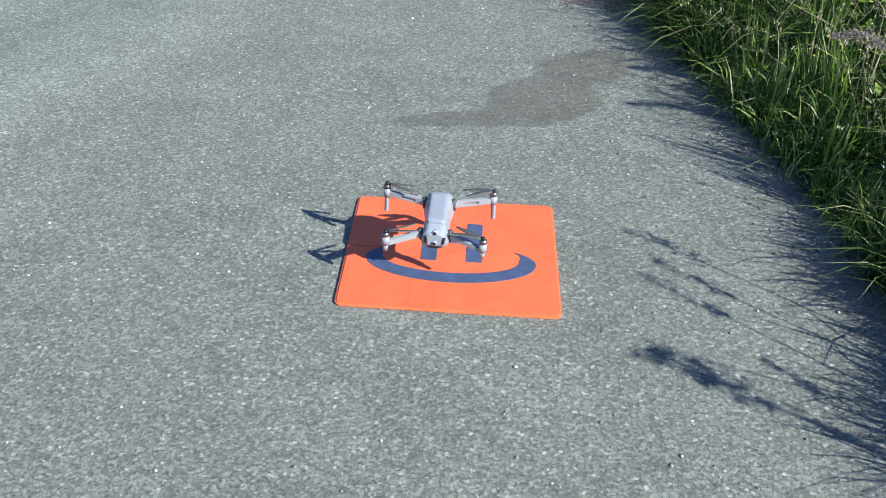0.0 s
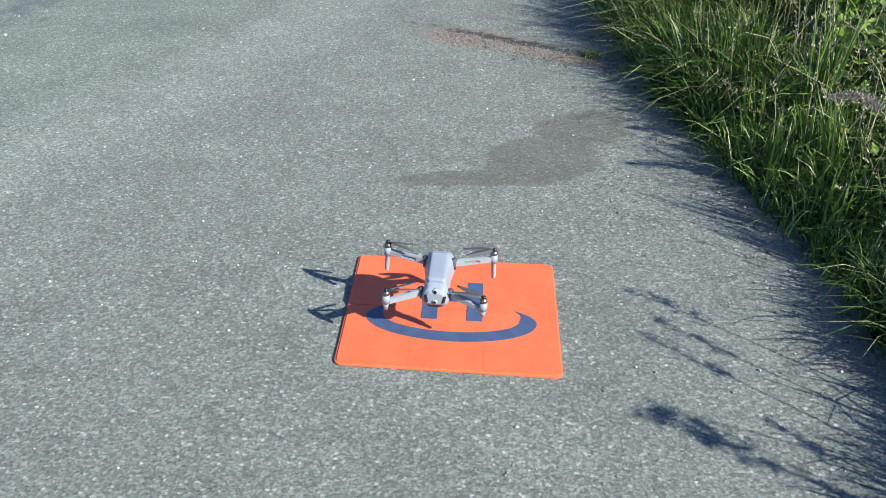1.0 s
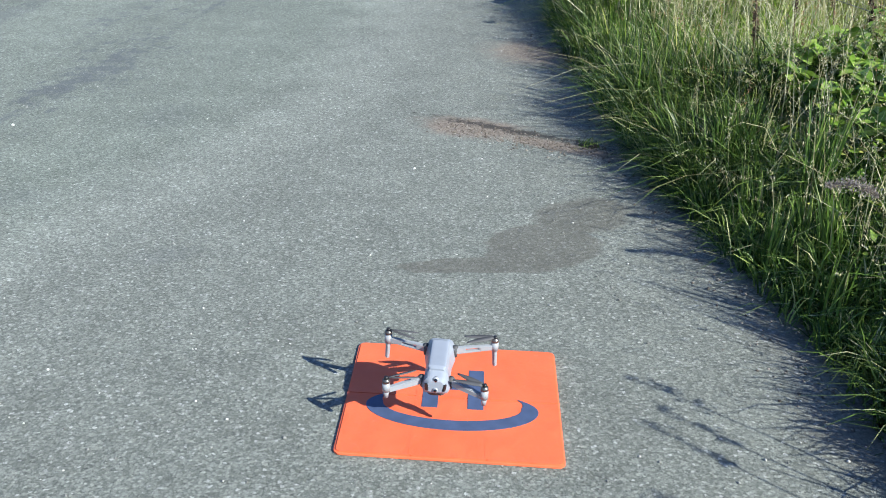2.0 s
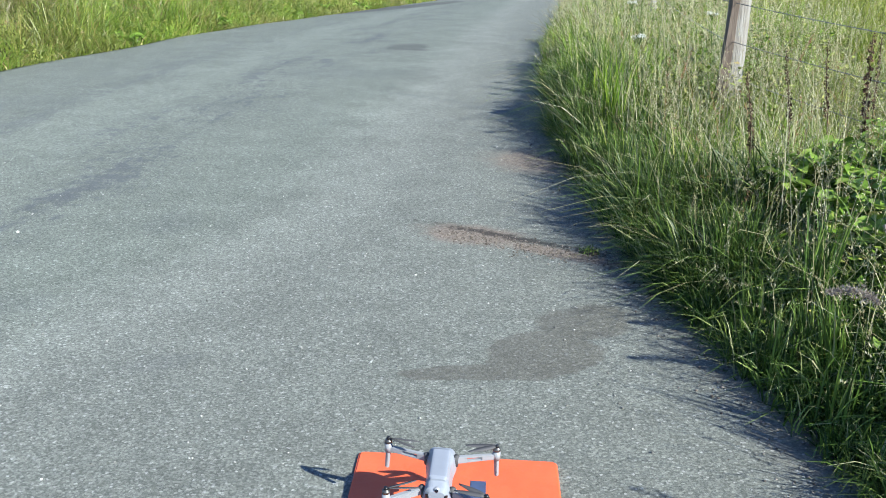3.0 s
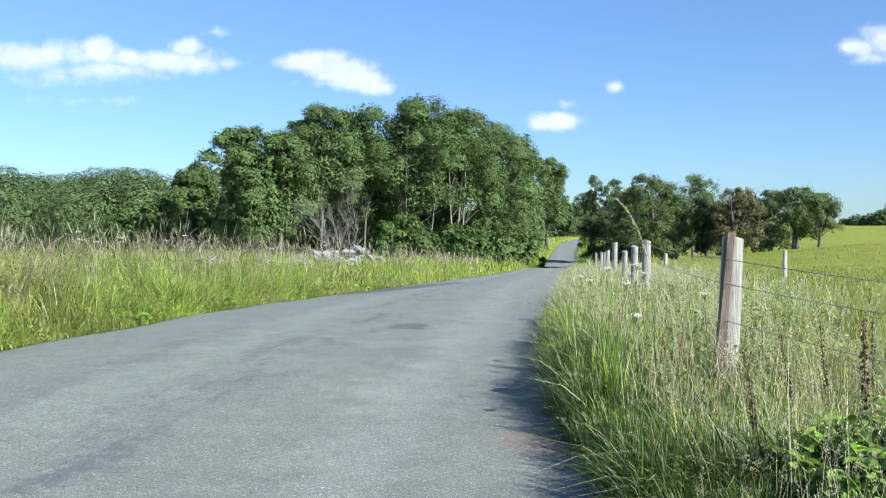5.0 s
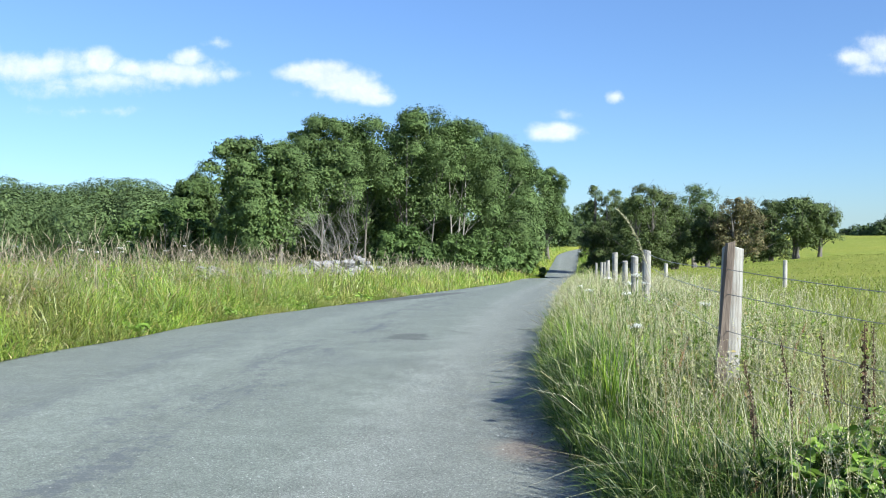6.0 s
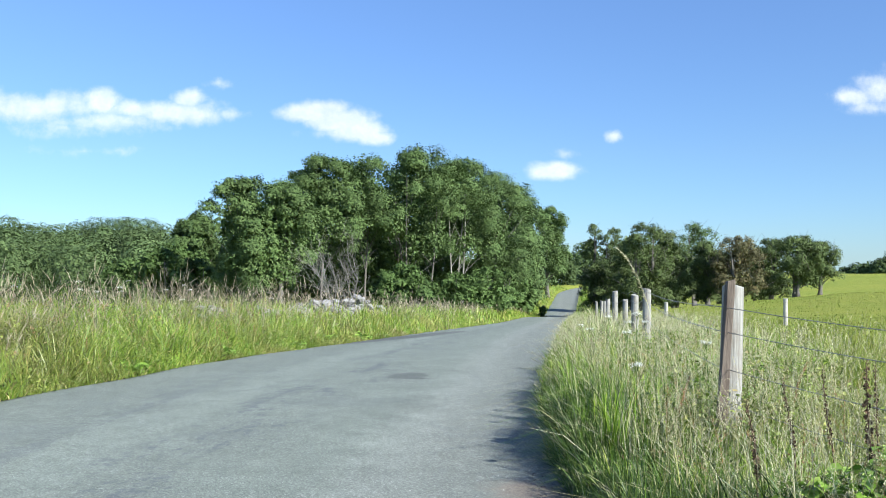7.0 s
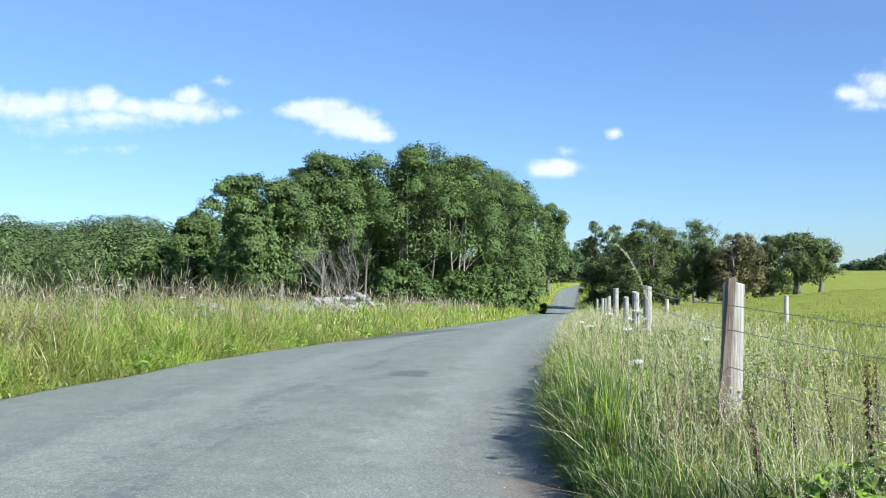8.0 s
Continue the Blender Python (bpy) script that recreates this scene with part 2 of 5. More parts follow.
def wood_material():
    m, n, out = material("weathered_fence_wood")
    co = n.add("ShaderNodeTexCoord").outputs["Object"]
    grain = n.noise(n.add("ShaderNodeMapping", {"Vector": co, "Scale": (60, 60, 2.2)}).outputs[0], 1.0, 5, 0.65, 0.6).outputs[0]
    stain = n.noise(co, 4.5, 4).outputs[0]
    col = n.ramp(grain, [(0.24, (0.10, 0.09, 0.078)), (0.44, (0.25, 0.238, 0.215)), (0.7, (0.40, 0.388, 0.362))])
    col = n.mix(n.span(stain, 0.5, 0.75, 0, 0.6), col, (0.17, 0.12, 0.085, 1))
    b = n.add("ShaderNodeBsdfPrincipled", {"Base Color": col, "Roughness": 0.85})
    n.put(b, "Normal", n.add("ShaderNodeBump", {"Height": grain, "Strength": 0.8, "Distance": 0.012}))
    n.put(out, "Surface", b)
    return m


def bark_material(name, lo, hi):
    m, n, out = material(name)
    co = n.add("ShaderNodeTexCoord").outputs["Object"]
    g = n.noise(n.add("ShaderNodeMapping", {"Vector": co, "Scale": (9, 9, 1.5)}).outputs[0], 1.0, 5, 0.7).outputs[0]
    col = n.ramp(g, [(0.3, lo), (0.7, hi)])
    b = n.add("ShaderNodeBsdfPrincipled", {"Base Color": col, "Roughness": 0.9})
    n.put(b, "Normal", n.add("ShaderNodeBump", {"Height": g, "Strength": 0.7, "Distance": 0.03}))
    n.put(out, "Surface", b)
    return m


def stone_material():
    m, n, out = material("limestone")
    info = n.add("ShaderNodeObjectInfo").outputs["Random"]
    co = n.add("ShaderNodeTexCoord").outputs["Object"]
    a = n.noise(co, 5, 5, 0.65).outputs[0]
    col = n.ramp(a, [(0.3, (0.13, 0.125, 0.12)), (0.5, (0.26, 0.25, 0.245)), (0.7, (0.38, 0.37, 0.37))])
    col = n.mix(n.span(info, 0, 1, 0, 0.35), col, (0.19, 0.17, 0.16, 1))
    b = n.add("ShaderNodeBsdfPrincipled", {"Base Color": col, "Roughness": 0.9})
    n.put(b, "Normal", n.add("ShaderNodeBump", {"Height": n.noise(co, 14, 5, 0.7).outputs[0], "Strength": 0.6, "Distance": 0.03}))
    n.put(out, "Surface", b)
    return m


def fabric_material():
    m, n, out = material("orange_coated_fabric")
    co = n.add("ShaderNodeTexCoord").outputs["Object"]
    cloud = n.noise(co, 9, 4).outputs[0]
    col = n.mix(n.span(cloud, 0.3, 0.7), (0.78, 0.125, 0.045, 1), (0.86, 0.155, 0.06, 1))
    dust = n.noise(co, 46, 5, 0.7).outputs[0]
    col = n.mix(n.span(dust, 0.62, 0.8, 0, 0.3), col, (0.72, 0.3, 0.2, 1))
    b = n.add("ShaderNodeBsdfPrincipled", {"Base Color": col, "Roughness": 0.55})
    weave = n.add("ShaderNodeTexVoronoi", {"Vector": co, "Scale": 700.0}, distance="MANHATTAN")
    wrinkle = n.noise(co, 14, 3).outputs[0]
    h = n.math("ADD", n.math("MULTIPLY", weave.outputs["Distance"], 0.03), wrinkle)
    n.put(b, "Normal", n.add("ShaderNodeBump", {"Height": h, "Strength": 0.35, "Distance": 0.012}))
    n.put(out, "Surface", b)
    return m


MAT_ROAD, MAT_GROUND, MAT_WOOD, MAT_STONE, MAT_ORANGE = road_material(), ground_material(), wood_material(), stone_material(), fabric_material()
MAT_NAVY = simple("navy_print", (0.06, 0.085, 0.16), 0.5, vary=0.15, scale=30)
MAT_SEAM = simple("stitched_seam", (0.80, 0.15, 0.06), 0.6)
MAT_WHITE_POST = simple("pale_painted_post", (0.38, 0.35, 0.325), 0.8, vary=0.25, scale=9)
MAT_WIRE = simple("galvanised_wire", (0.22, 0.22, 0.22), 0.5, 0.8)
MAT_BODY = simple("light_grey_plastic", (0.27, 0.295, 0.345), 0.38, vary=0.04, bump=0.05)
MAT_ARM = simple("pale_grey_plastic", (0.285, 0.30, 0.325), 0.42, vary=0.04)
MAT_BLACK = simple("black_plastic", (0.015, 0.015, 0.017), 0.3)
MAT_MOTOR = simple("dark_motor_metal", (0.17, 0.165, 0.16), 0.35, 0.8)
MAT_LENS = simple("lens_glass", (0.01, 0.012, 0.02), 0.05)
MAT_DARKGREY = simple("dark_grey_plastic", (0.07, 0.07, 0.075), 0.75)
MAT_BARK = bark_material("grey_bark", (0.06, 0.052, 0.044), (0.19, 0.172, 0.15))
MAT_PALE_BARK = bark_material("pale_bark", (0.12, 0.11, 0.095), (0.34, 0.32, 0.28))
MAT_DEAD = bark_material("dead_wood", (0.12, 0.108, 0.098), (0.28, 0.262, 0.238))
MAT_ASH = leafy("ash_leaves", [(0, (0.060, 0.098, 0.031)), (0.5, (0.086, 0.133, 0.042)), (1, (0.122, 0.172, 0.060))], 0.7, 0.10, 0.3, (0.7, 1.3), 0, 0.18)
MAT_SHRUB = leafy("shrub_leaves", [(0, (0.055, 0.094, 0.026)), (0.5, (0.078, 0.126, 0.036)), (1, (0.105, 0.158, 0.048))], 0.7, 0.12, 0.35, (0.75, 1.25), 0, 0.18)
MAT_HAWTHORN = leafy("hawthorn_leaves", [(0, (0.064, 0.090, 0.030)), (0.5, (0.090, 0.124, 0.042)), (1, (0.125, 0.162, 0.058))], 0.7, 0.12, 0.4, (0.75, 1.25), 0, 0.18)
MAT_RUST = leafy("browning_hawthorn_leaves", [(0, (0.085, 0.085, 0.034)), (0.5, (0.128, 0.122, 0.050)), (1, (0.185, 0.145, 0.068))], 0.65, 0.15, 0.5)
MAT_FARWOOD = leafy("far_wood_leaves", [(0, (0.070, 0.105, 0.042)), (0.6, (0.090, 0.130, 0.050)), (1, (0.112, 0.152, 0.062))], 0.8, 0.12, 0.13, (0.55, 1.4), 0, 0.1)
# verge grass with its shade put into the colour: a darker green
MAT_GRASS_SHADE = leafy("long_grass_shade_tone", [(0, (0.020, 0.046, 0.009)), (0.4, (0.048, 0.096, 0.016)), (0.70, (0.112, 0.19, 0.030)), (0.88, (0.22, 0.29, 0.07)), (1, (0.50, 0.48, 0.28))], 0.45, 0.14, 1.3, (0.68, 1.32), 0.1, 0.35)
# the brighter counterpart, for verge grass in full sun
MAT_GRASS_LIT = leafy("lit_roadside_grass", [(0, (0.075, 0.15, 0.014)), (0.42, (0.16, 0.275, 0.026)), (0.76, (0.275, 0.375, 0.05)), (0.91, (0.44, 0.45, 0.13)), (1, (0.66, 0.60, 0.36))], 0.42, 0.24, 1.3, (0.5, 1.3), 0.3, 0.4)
MAT_VERGE = leafy("sunny_verge_grass", [(0, (0.095, 0.185, 0.018)), (0.4, (0.185, 0.295, 0.03)), (0.75, (0.29, 0.37, 0.055)), (0.93, (0.40, 0.39, 0.11)), (1, (0.48, 0.38, 0.19))], 0.42, 0.25, 0.8, (0.58, 1.3), 0.46, 0.45)
MAT_FIELD = leafy("meadow_grass", [(0, (0.135, 0.20, 0.026)), (0.5, (0.215, 0.265, 0.04)), (0.85, (0.30, 0.31, 0.068)), (1, (0.405, 0.361, 0.168))], 0.55, 0.35, 0.5)
MAT_SEED = leafy("dry_seed_heads", [(0, (0.30, 0.26, 0.13)), (0.5, (0.45, 0.42, 0.24)), (1, (0.66, 0.63, 0.44))], 0.6, 0.25, 1.5)
MAT_SEED_MAUVE = leafy("straw_seed_heads", [(0, (0.22, 0.17, 0.115)), (0.5, (0.34, 0.285, 0.20)), (1, (0.47, 0.41, 0.30))], 0.7, 0.25, 1.5)
MAT_PLUME = leafy("pale_grass_plumes", [(0, (0.24, 0.19, 0.165)), (1, (0.50, 0.45, 0.41))], 0.7, 0.25, 4.0)
MAT_BROAD = leafy("broad_bright_leaves", [(0, (0.12, 0.225, 0.03)), (0.6, (0.235, 0.36, 0.06)), (1, (0.39, 0.50, 0.12))], 0.38, 0.3, 3.0)
MAT_DOCK = leafy("rusty_dock_seed", [(0, (0.045, 0.032, 0.022)), (0.6, (0.11, 0.07, 0.045)), (1, (0.20, 0.11, 0.07))], 0.8, 0.1, 4.0)
MAT_SORREL = leafy("red_sorrel", [(0, (0.24, 0.11, 0.055)), (1, (0.42, 0.25, 0.14))], 0.8, 0.2, 4.0)
MAT_UMBEL = leafy("white_umbels", [(0, (0.62, 0.62, 0.55)), (1, (0.82, 0.82, 0.78))], 0.7, 0.25, 4.0)
MAT_PEBBLE = leafy("loose_chippings", [(0, (0.13, 0.13, 0.125)), (0.6, (0.28, 0.28, 0.265)), (1, (0.58, 0.57, 0.54))], 0.8, 0.0, 4.0)
MAT_GRIT = leafy("reddish_grit", [(0, (0.09, 0.076, 0.064)), (0.6, (0.19, 0.158, 0.132)), (1, (0.36, 0.32, 0.28))], 0.8, 0.0, 4.0)

# ---- the lie of the land ----
ROAD_Y = (-60, -20, 0, 2.1, 3.3, 4.5, 6.1, 8.1, 9.9, 15.5, 24, 39, 69, 96, 131, 195, 230, 300, 2500)
ROAD_R = (5.5, 2.5, 1.27, 1.085, 0.95, 0.845, 0.76, 0.85, 1.01, 1.66, 2.80, 4.74, 8.67, 12.7, 18.0, 27.5, 40, 85, 900)
ROAD_L = (-12, -8.6, -6.2, -5.85, -5.65, -5.45, -5.2, -4.85, -4.5, -3.46, -2.0, 0.14, 4.25, 8.4, 13.8, 23.4, 35.5, 80, 890)
LAND_Y = (-60, 9, 15.5, 24, 39, 69, 96, 108, 131, 195, 260, 330, 500, 2500)
LAND_Z = (0, 0, -0.17, -0.59, -1.39, -3.03, -4.18, -5.2, -6.2, -4.9, -4.2, -5.5, -14, -75)


def smooth(y, xs, ys, reach=0.06):
    """The table's value at y, rounded off at its corners."""
    y = np.asarray(y, float)
    w = 0.15 + reach * np.abs(y)
    return sum(np.interp(y + w * k, xs, ys) for k in (-1, -0.5, 0, 0.5, 1)) / 5


def road_left(y):
    return smooth(y, ROAD_Y, ROAD_L)


def road_right(y):
    return smooth(y, ROAD_Y, ROAD_R)


def road_z(y):
    return smooth(y, LAND_Y, LAND_Z)


def ramp01(v, a, b):
    t = np.clip((np.asarray(v, float) - a) / (b - a), 0, 1)
    return t * t * (3 - 2 * t)


def land_z(x, y):
    """Height of verge and field beside the road; under the road it lies a little lower."""
    x, y = np.asarray(x, float), np.asarray(y, float)
    z = road_z(y)
    right, left = x - road_right(y), road_left(y) - x
    rise = 0.015 + 0.075 * ramp01(y, 30, 85)
    r = -0.03 + 0.20 * ramp01(right, 0.0, 0.7) + rise * np.clip(right - 2, 0, 23) + 0.35 * rise * np.clip(right - 25, 0, 60)
    r = r + 0.03 * np.sin(x * 2.1 + y * 1.3) * ramp01(right, 0.3, 2)
    l = -0.03 + 0.38 * ramp01(left, 0.0, 2.0) - 0.035 * np.clip(left - 4, 0, 90) + 0.03 * np.sin(x * 1.7 - y * 1.1) * ramp01(left, 0.3, 2)
    off = np.where(right > 0, r, np.where(left > 0, l, -0.09 * ramp01(np.minimum(-right, -left), 0, 0.12) - 0.03))
    return z + off


def quick(name, verts, quads=None, tris=None, mat=None, smooth_shade=False):
    """A mesh object from arrays of corners and faces."""
    me = bpy.data.meshes.new(name)
    verts = np.ascontiguousarray(verts, np.float32)
    loops, starts, at = [], [], 0
    for f in (quads, tris):
        if f is not None and len(f):
            f = np.asarray(f, np.int32)
            loops.append(f.ravel())
            starts.append(at + np.arange(len(f), dtype=np.int32) * f.shape[1])
            at += f.size
    loops, starts = np.concatenate(loops), np.concatenate(starts)
    me.vertices.add(len(verts)), me.loops.add(len(loops)), me.polygons.add(len(starts))
    me.vertices.foreach_set("co", verts.ravel())
    me.loops.foreach_set("vertex_index", loops)
    me.polygons.foreach_set("loop_start", starts)
    if smooth_shade:
        me.polygons.foreach_set("use_smooth", np.ones(len(starts), bool))
    me.update(calc_edges=True)
    if mat:
        me.materials.append(mat)
    return new(name, me)


def sheet_faces(rows, cols):
    i = np.arange(rows - 1)[:, None] * cols + np.arange(cols - 1)[None]
    return np.stack([i, i + 1, i + cols + 1, i + cols], -1).reshape(-1, 4)


def part(name, bm, mat, parent, label="", smooth_shade=False):
    me = bpy.data.meshes.new(name)
    bm.to_mesh(me)
    bm.free()
    if smooth_shade:
        for p in me.polygons:
            p.use_smooth = True
    me.materials.append(mat)
    ob = new(name, me)
    ob.parent = parent
    return tagged(ob, label)


def adopt(ob, parent, label=""):
    ob.parent = parent
    return tagged(ob, label)


def along_rows():
    return np.concatenate([np.linspace(-40, 0, 12)[:-1], np.arange(0, 16, 0.2), np.arange(16, 50, 0.6), np.arange(50, 240, 2.5)])


# ground: one sheet, its rows follow the road's edges
ys = np.concatenate([[-2500, -600, -150, -70], along_rows(), np.linspace(240, 420, 20), [600, 1000, 1700, 2500]])
out = np.concatenate([np.arange(0, 4, 0.18), np.arange(4, 14, 0.9), np.linspace(14, 60, 24), [75, 95, 120, 160, 220, 320, 500, 900, 1600, 2500]])
cols_l, cols_r = -out[::-1], out
inner = np.linspace(0, 1, 9)[1:-1]
X = np.concatenate([road_left(ys)[:, None] + cols_l[None], road_left(ys)[:, None] + (road_right(ys) - road_left(ys))[:, None] * inner[None], road_right(ys)[:, None] + cols_r[None]], 1)
Y = np.repeat(ys[:, None], X.shape[1], 1)
G = np.stack([X, Y, land_z(X, Y)], -1)
ground = quick("ground", G.reshape(-1, 3), sheet_faces(*X.shape), mat=MAT_GROUND, smooth_shade=True)
beside = ground.data.uv_layers.new(name="beside")
gi = np.empty(len(ground.data.loops), np.int32)
ground.data.loops.foreach_get("vertex_index", gi)
side_off = (np.maximum(X - road_right(Y), road_left(Y) - X) + 4 * ramp01(Y, 55, 95)).ravel()
beside.data.foreach_set("uv", np.stack([side_off[gi], 0 * side_off[gi]], -1).astype(np.float32).ravel())
tagged(ground, "green pasture and grassy verges beside the lane", "ground", kind="structure")

# road
ry = along_rows()
frac = np.concatenate([[0, 0.004], np.linspace(0.02, 0.98, 26), [0.996, 1]])
wob_r = 0.035 * np.sin(ry * 5.3) + 0.03 * np.sin(ry * 11.7 + 1) + 0.02 * np.sin(ry * 23 + 2)
rl, rr = road_left(ry) - 0.05 * np.sin(ry * 1.9), road_right(ry) + 0.10 + wob_r
RX = rl[:, None] + (rr - rl)[:, None] * frac[None]
RZ = road_z(ry)[:, None] + 0.05 * (1 - (2 * frac[None] - 1) ** 2) * ramp01(ry, 5, 12)[:, None]
RZ = RZ - np.where((frac < 0.003) | (frac > 0.997), 0.07, 0.0)[None]
R3 = np.stack([RX, np.repeat(ry[:, None], len(frac), 1), RZ], -1)
road = quick("road", R3.reshape(-1, 3), sheet_faces(*RX.shape), mat=MAT_ROAD, smooth_shade=True)
uvl = road.data.uv_layers.new(name="across")
li = np.empty(len(road.data.loops), np.int32)
road.data.loops.foreach_get("vertex_index", li)
uvs = np.stack([frac[li % len(frac)], ry[li // len(frac)] * 0.1], -1).astype(np.float32)
uvl.data.foreach_set("uv", uvs.ravel())
track = road.data.uv_layers.new(name="track")
pale_line = smooth(ry, (0, 2, 3.33, 4.7, 7, 12, 24, 39, 69, 240), (-2.5, -1.9, -1.27, -0.64, -0.34, 0.35, 1.6, 3.4, 7.3, 30))
from_line = R3[..., 0] - pale_line[:, None]
uvs = np.stack([from_line.ravel()[li], ry[li // len(frac)] * 0.1], -1).astype(np.float32)
track.data.foreach_set("uv", uvs.ravel())
tagged(road, "weathered grey chipped asphalt of a narrow country lane", "road", kind="structure")


# ---- helpers for plants ----


def strips(base, height, width, lean, az, face, ts, ws):
    """Curved strips that stand on base: blades, stalks, seed heads. Returns corners, quads and tip triangles."""
    n, k = len(base), len(ts)
    ts, ws = np.asarray(ts), np.asarray(ws)
    bend = lean[:, None] * (0.4 * ts[None] + 0.6 * ts[None] ** 2.4)
    side = np.stack([np.cos(az), np.sin(az)], -1)
    c = np.empty((n, k, 3))
    c[..., :2] = base[:, None, :2] + side[:, None] * (height[:, None] * bend)[..., None]
    c[..., 2] = base[:, None, 2] + height[:, None] * (ts[None] - 0.5 * np.minimum(lean, 1.4)[:, None] * ts[None] ** 2.8)
    wv = np.stack([np.cos(face), np.sin(face), 0 * face], -1)[:, None] * (0.5 * width[:, None] * ws[None])[..., None]
    L, R_ = c - wv, c + wv
    v = np.concatenate([np.stack([L[:, :-1], R_[:, :-1]], 2).reshape(n, -1, 3), c[:, -1:]], 1)
    m = v.shape[1]
    i = np.arange(n)[:, None] * m
    q = [np.stack([i[:, 0] + 2 * j, i[:, 0] + 2 * j + 1, i[:, 0] + 2 * j + 3, i[:, 0] + 2 * j + 2], -1) for j in range(k - 2)]
    t = np.stack([i[:, 0] + m - 3, i[:, 0] + m - 2, i[:, 0] + m - 1], -1)
    return v.reshape(-1, 3), np.concatenate(q), t


BLADE = ((0, 0.4, 0.75, 1), (1, 0.9, 0.55, 0))
LUSH = ((0, 0.3, 0.55, 0.78, 1), (0.75, 1, 0.95, 0.62, 0))
FAR_BLADE = ((0, 0.55, 1), (1, 0.8, 0))
STALK = ((0, 0.55, 0.78, 0.82, 0.92, 1), (0.22, 0.16, 0.16, 1.0, 0.75, 0))


def join_strips(sets):
    vs, qs, ts, at = [], [], [], 0
    for v, q, t in sets:
        vs.append(v), qs.append(q + at), ts.append(t + at)
        at += len(v)
    return np.concatenate(vs), np.concatenate(qs), np.concatenate(ts)


def leaves(pos, way, normal, length, width, fold=0.25):
    """Pointed leaves folded along the midrib: corners and triangles."""
    way = way / np.linalg.norm(way, axis=1, keepdims=True)
    side = np.cross(way, normal)
    side /= np.maximum(1e-6, np.linalg.norm(side, axis=1, keepdims=True))
    up = np.cross(side, way)
    mid = pos + way * (0.45 * length)[:, None]
    half = (0.5 * width)[:, None]
    v = np.stack([pos, mid + side * half + up * half * fold, pos + way * length[:, None] - up * half * fold, mid - side * half + up * half * fold], 1)
    i = np.arange(len(pos))[:, None] * 4
    t = np.concatenate([np.concatenate([i, i + 1, i + 2], 1), np.concatenate([i, i + 2, i + 3], 1)])
    return v.reshape(-1, 3), t


def unit(rng, n):
    v = rng.normal(size=(n, 3))
    return v / np.linalg.norm(v, axis=1, keepdims=True)


def round_leaves(pos, way, normal, length, width, fold=0.2):
    """Broad leaves with a rounded outline, folded along the midrib: corners and quads."""
    way = way / np.linalg.norm(way, axis=1, keepdims=True)
    side = np.cross(way, normal)
    side /= np.maximum(1e-6, np.linalg.norm(side, axis=1, keepdims=True))
    up = np.cross(side, way)
    ln, half = length[:, None], 0.5 * width[:, None]
    out = [pos]
    for s in (1, -1):
        out += [pos + way * ln * 0.22 + side * half * s + up * half * fold, pos + way * ln * 0.62 + side * half * 0.82 * s + up * half * fold]
    out.append(pos + way * ln - up * half * fold * 1.5)
    v = np.stack(out, 1)
    i = np.arange(len(pos))[:, None] * 6
    q = np.concatenate([np.concatenate([i, i + 1, i + 2, i + 5], 1), np.concatenate([i, i + 5, i + 4, i + 3], 1)])
    return v.reshape(-1, 3), q


def small_leaves(pos, way, normal, length, width):
    """Leaves too far off to show more than a pointed outline."""
    way = way / np.linalg.norm(way, axis=1, keepdims=True)
    side = np.cross(way, normal)
    side /= np.maximum(1e-6, np.linalg.norm(side, axis=1, keepdims=True))
    half = (0.5 * width)[:, None]
    v = np.stack([pos + side * half, pos + way * length[:, None], pos - side * half], 1)
    return v.reshape(-1, 3), np.arange(len(pos) * 3).reshape(-1, 3)


def tube(points, radii, sides=7):
    """Corners and quads of a bent, tapering tube."""
    p = np.asarray(points, float)
    d = np.gradient(p, axis=0)
    d /= np.linalg.norm(d, axis=1, keepdims=True)
    ref = np.where(np.abs(d[:, 2:3]) > 0.9, [[1.0, 0, 0]], [[0, 0, 1.0]])
    a = np.cross(d, ref)
    a /= np.linalg.norm(a, axis=1, keepdims=True)
    b = np.cross(d, a)
    ang = np.linspace(0, 2 * math.pi, sides, endpoint=False)
    v = p[:, None] + np.asarray(radii)[:, None, None] * (np.cos(ang)[None, :, None] * a[:, None] + np.sin(ang)[None, :, None] * b[:, None])
    k = len(p)
    i = np.arange(k - 1)[:, None] * sides
    j, j2 = np.arange(sides)[None], (np.arange(sides)[None] + 1) % sides
    q = np.stack([i + j, i + j2, i + sides + j2, i + sides + j], -1).reshape(-1, 4)
    return v.reshape(-1, 3), q


def tubes(name, items, mat, parent=None, sides=7):
    vs, qs, at = [], [], 0
    for pts, rad in items:
        v, q = tube(pts, rad, sides)
        vs.append(v), qs.append(q + at)
        at += len(v)
    ob = quick(name, np.concatenate(vs), np.concatenate(qs), mat=mat, smooth_shade=True)
    if parent:
        ob.parent = parent
    return ob


# ---- verges ----


def scatter(rng, n, y0, y1, off0, off1, side, power=1.0):
    """Places along a verge: more of them near y0 when power is above 1."""
    y = y0 + (y1 - y0) * rng.random(n) ** power
    off = off0 + (off1 - off0) * rng.random(n)
    x = road_right(y) + off if side > 0 else road_left(y) - off
    return x, y, off


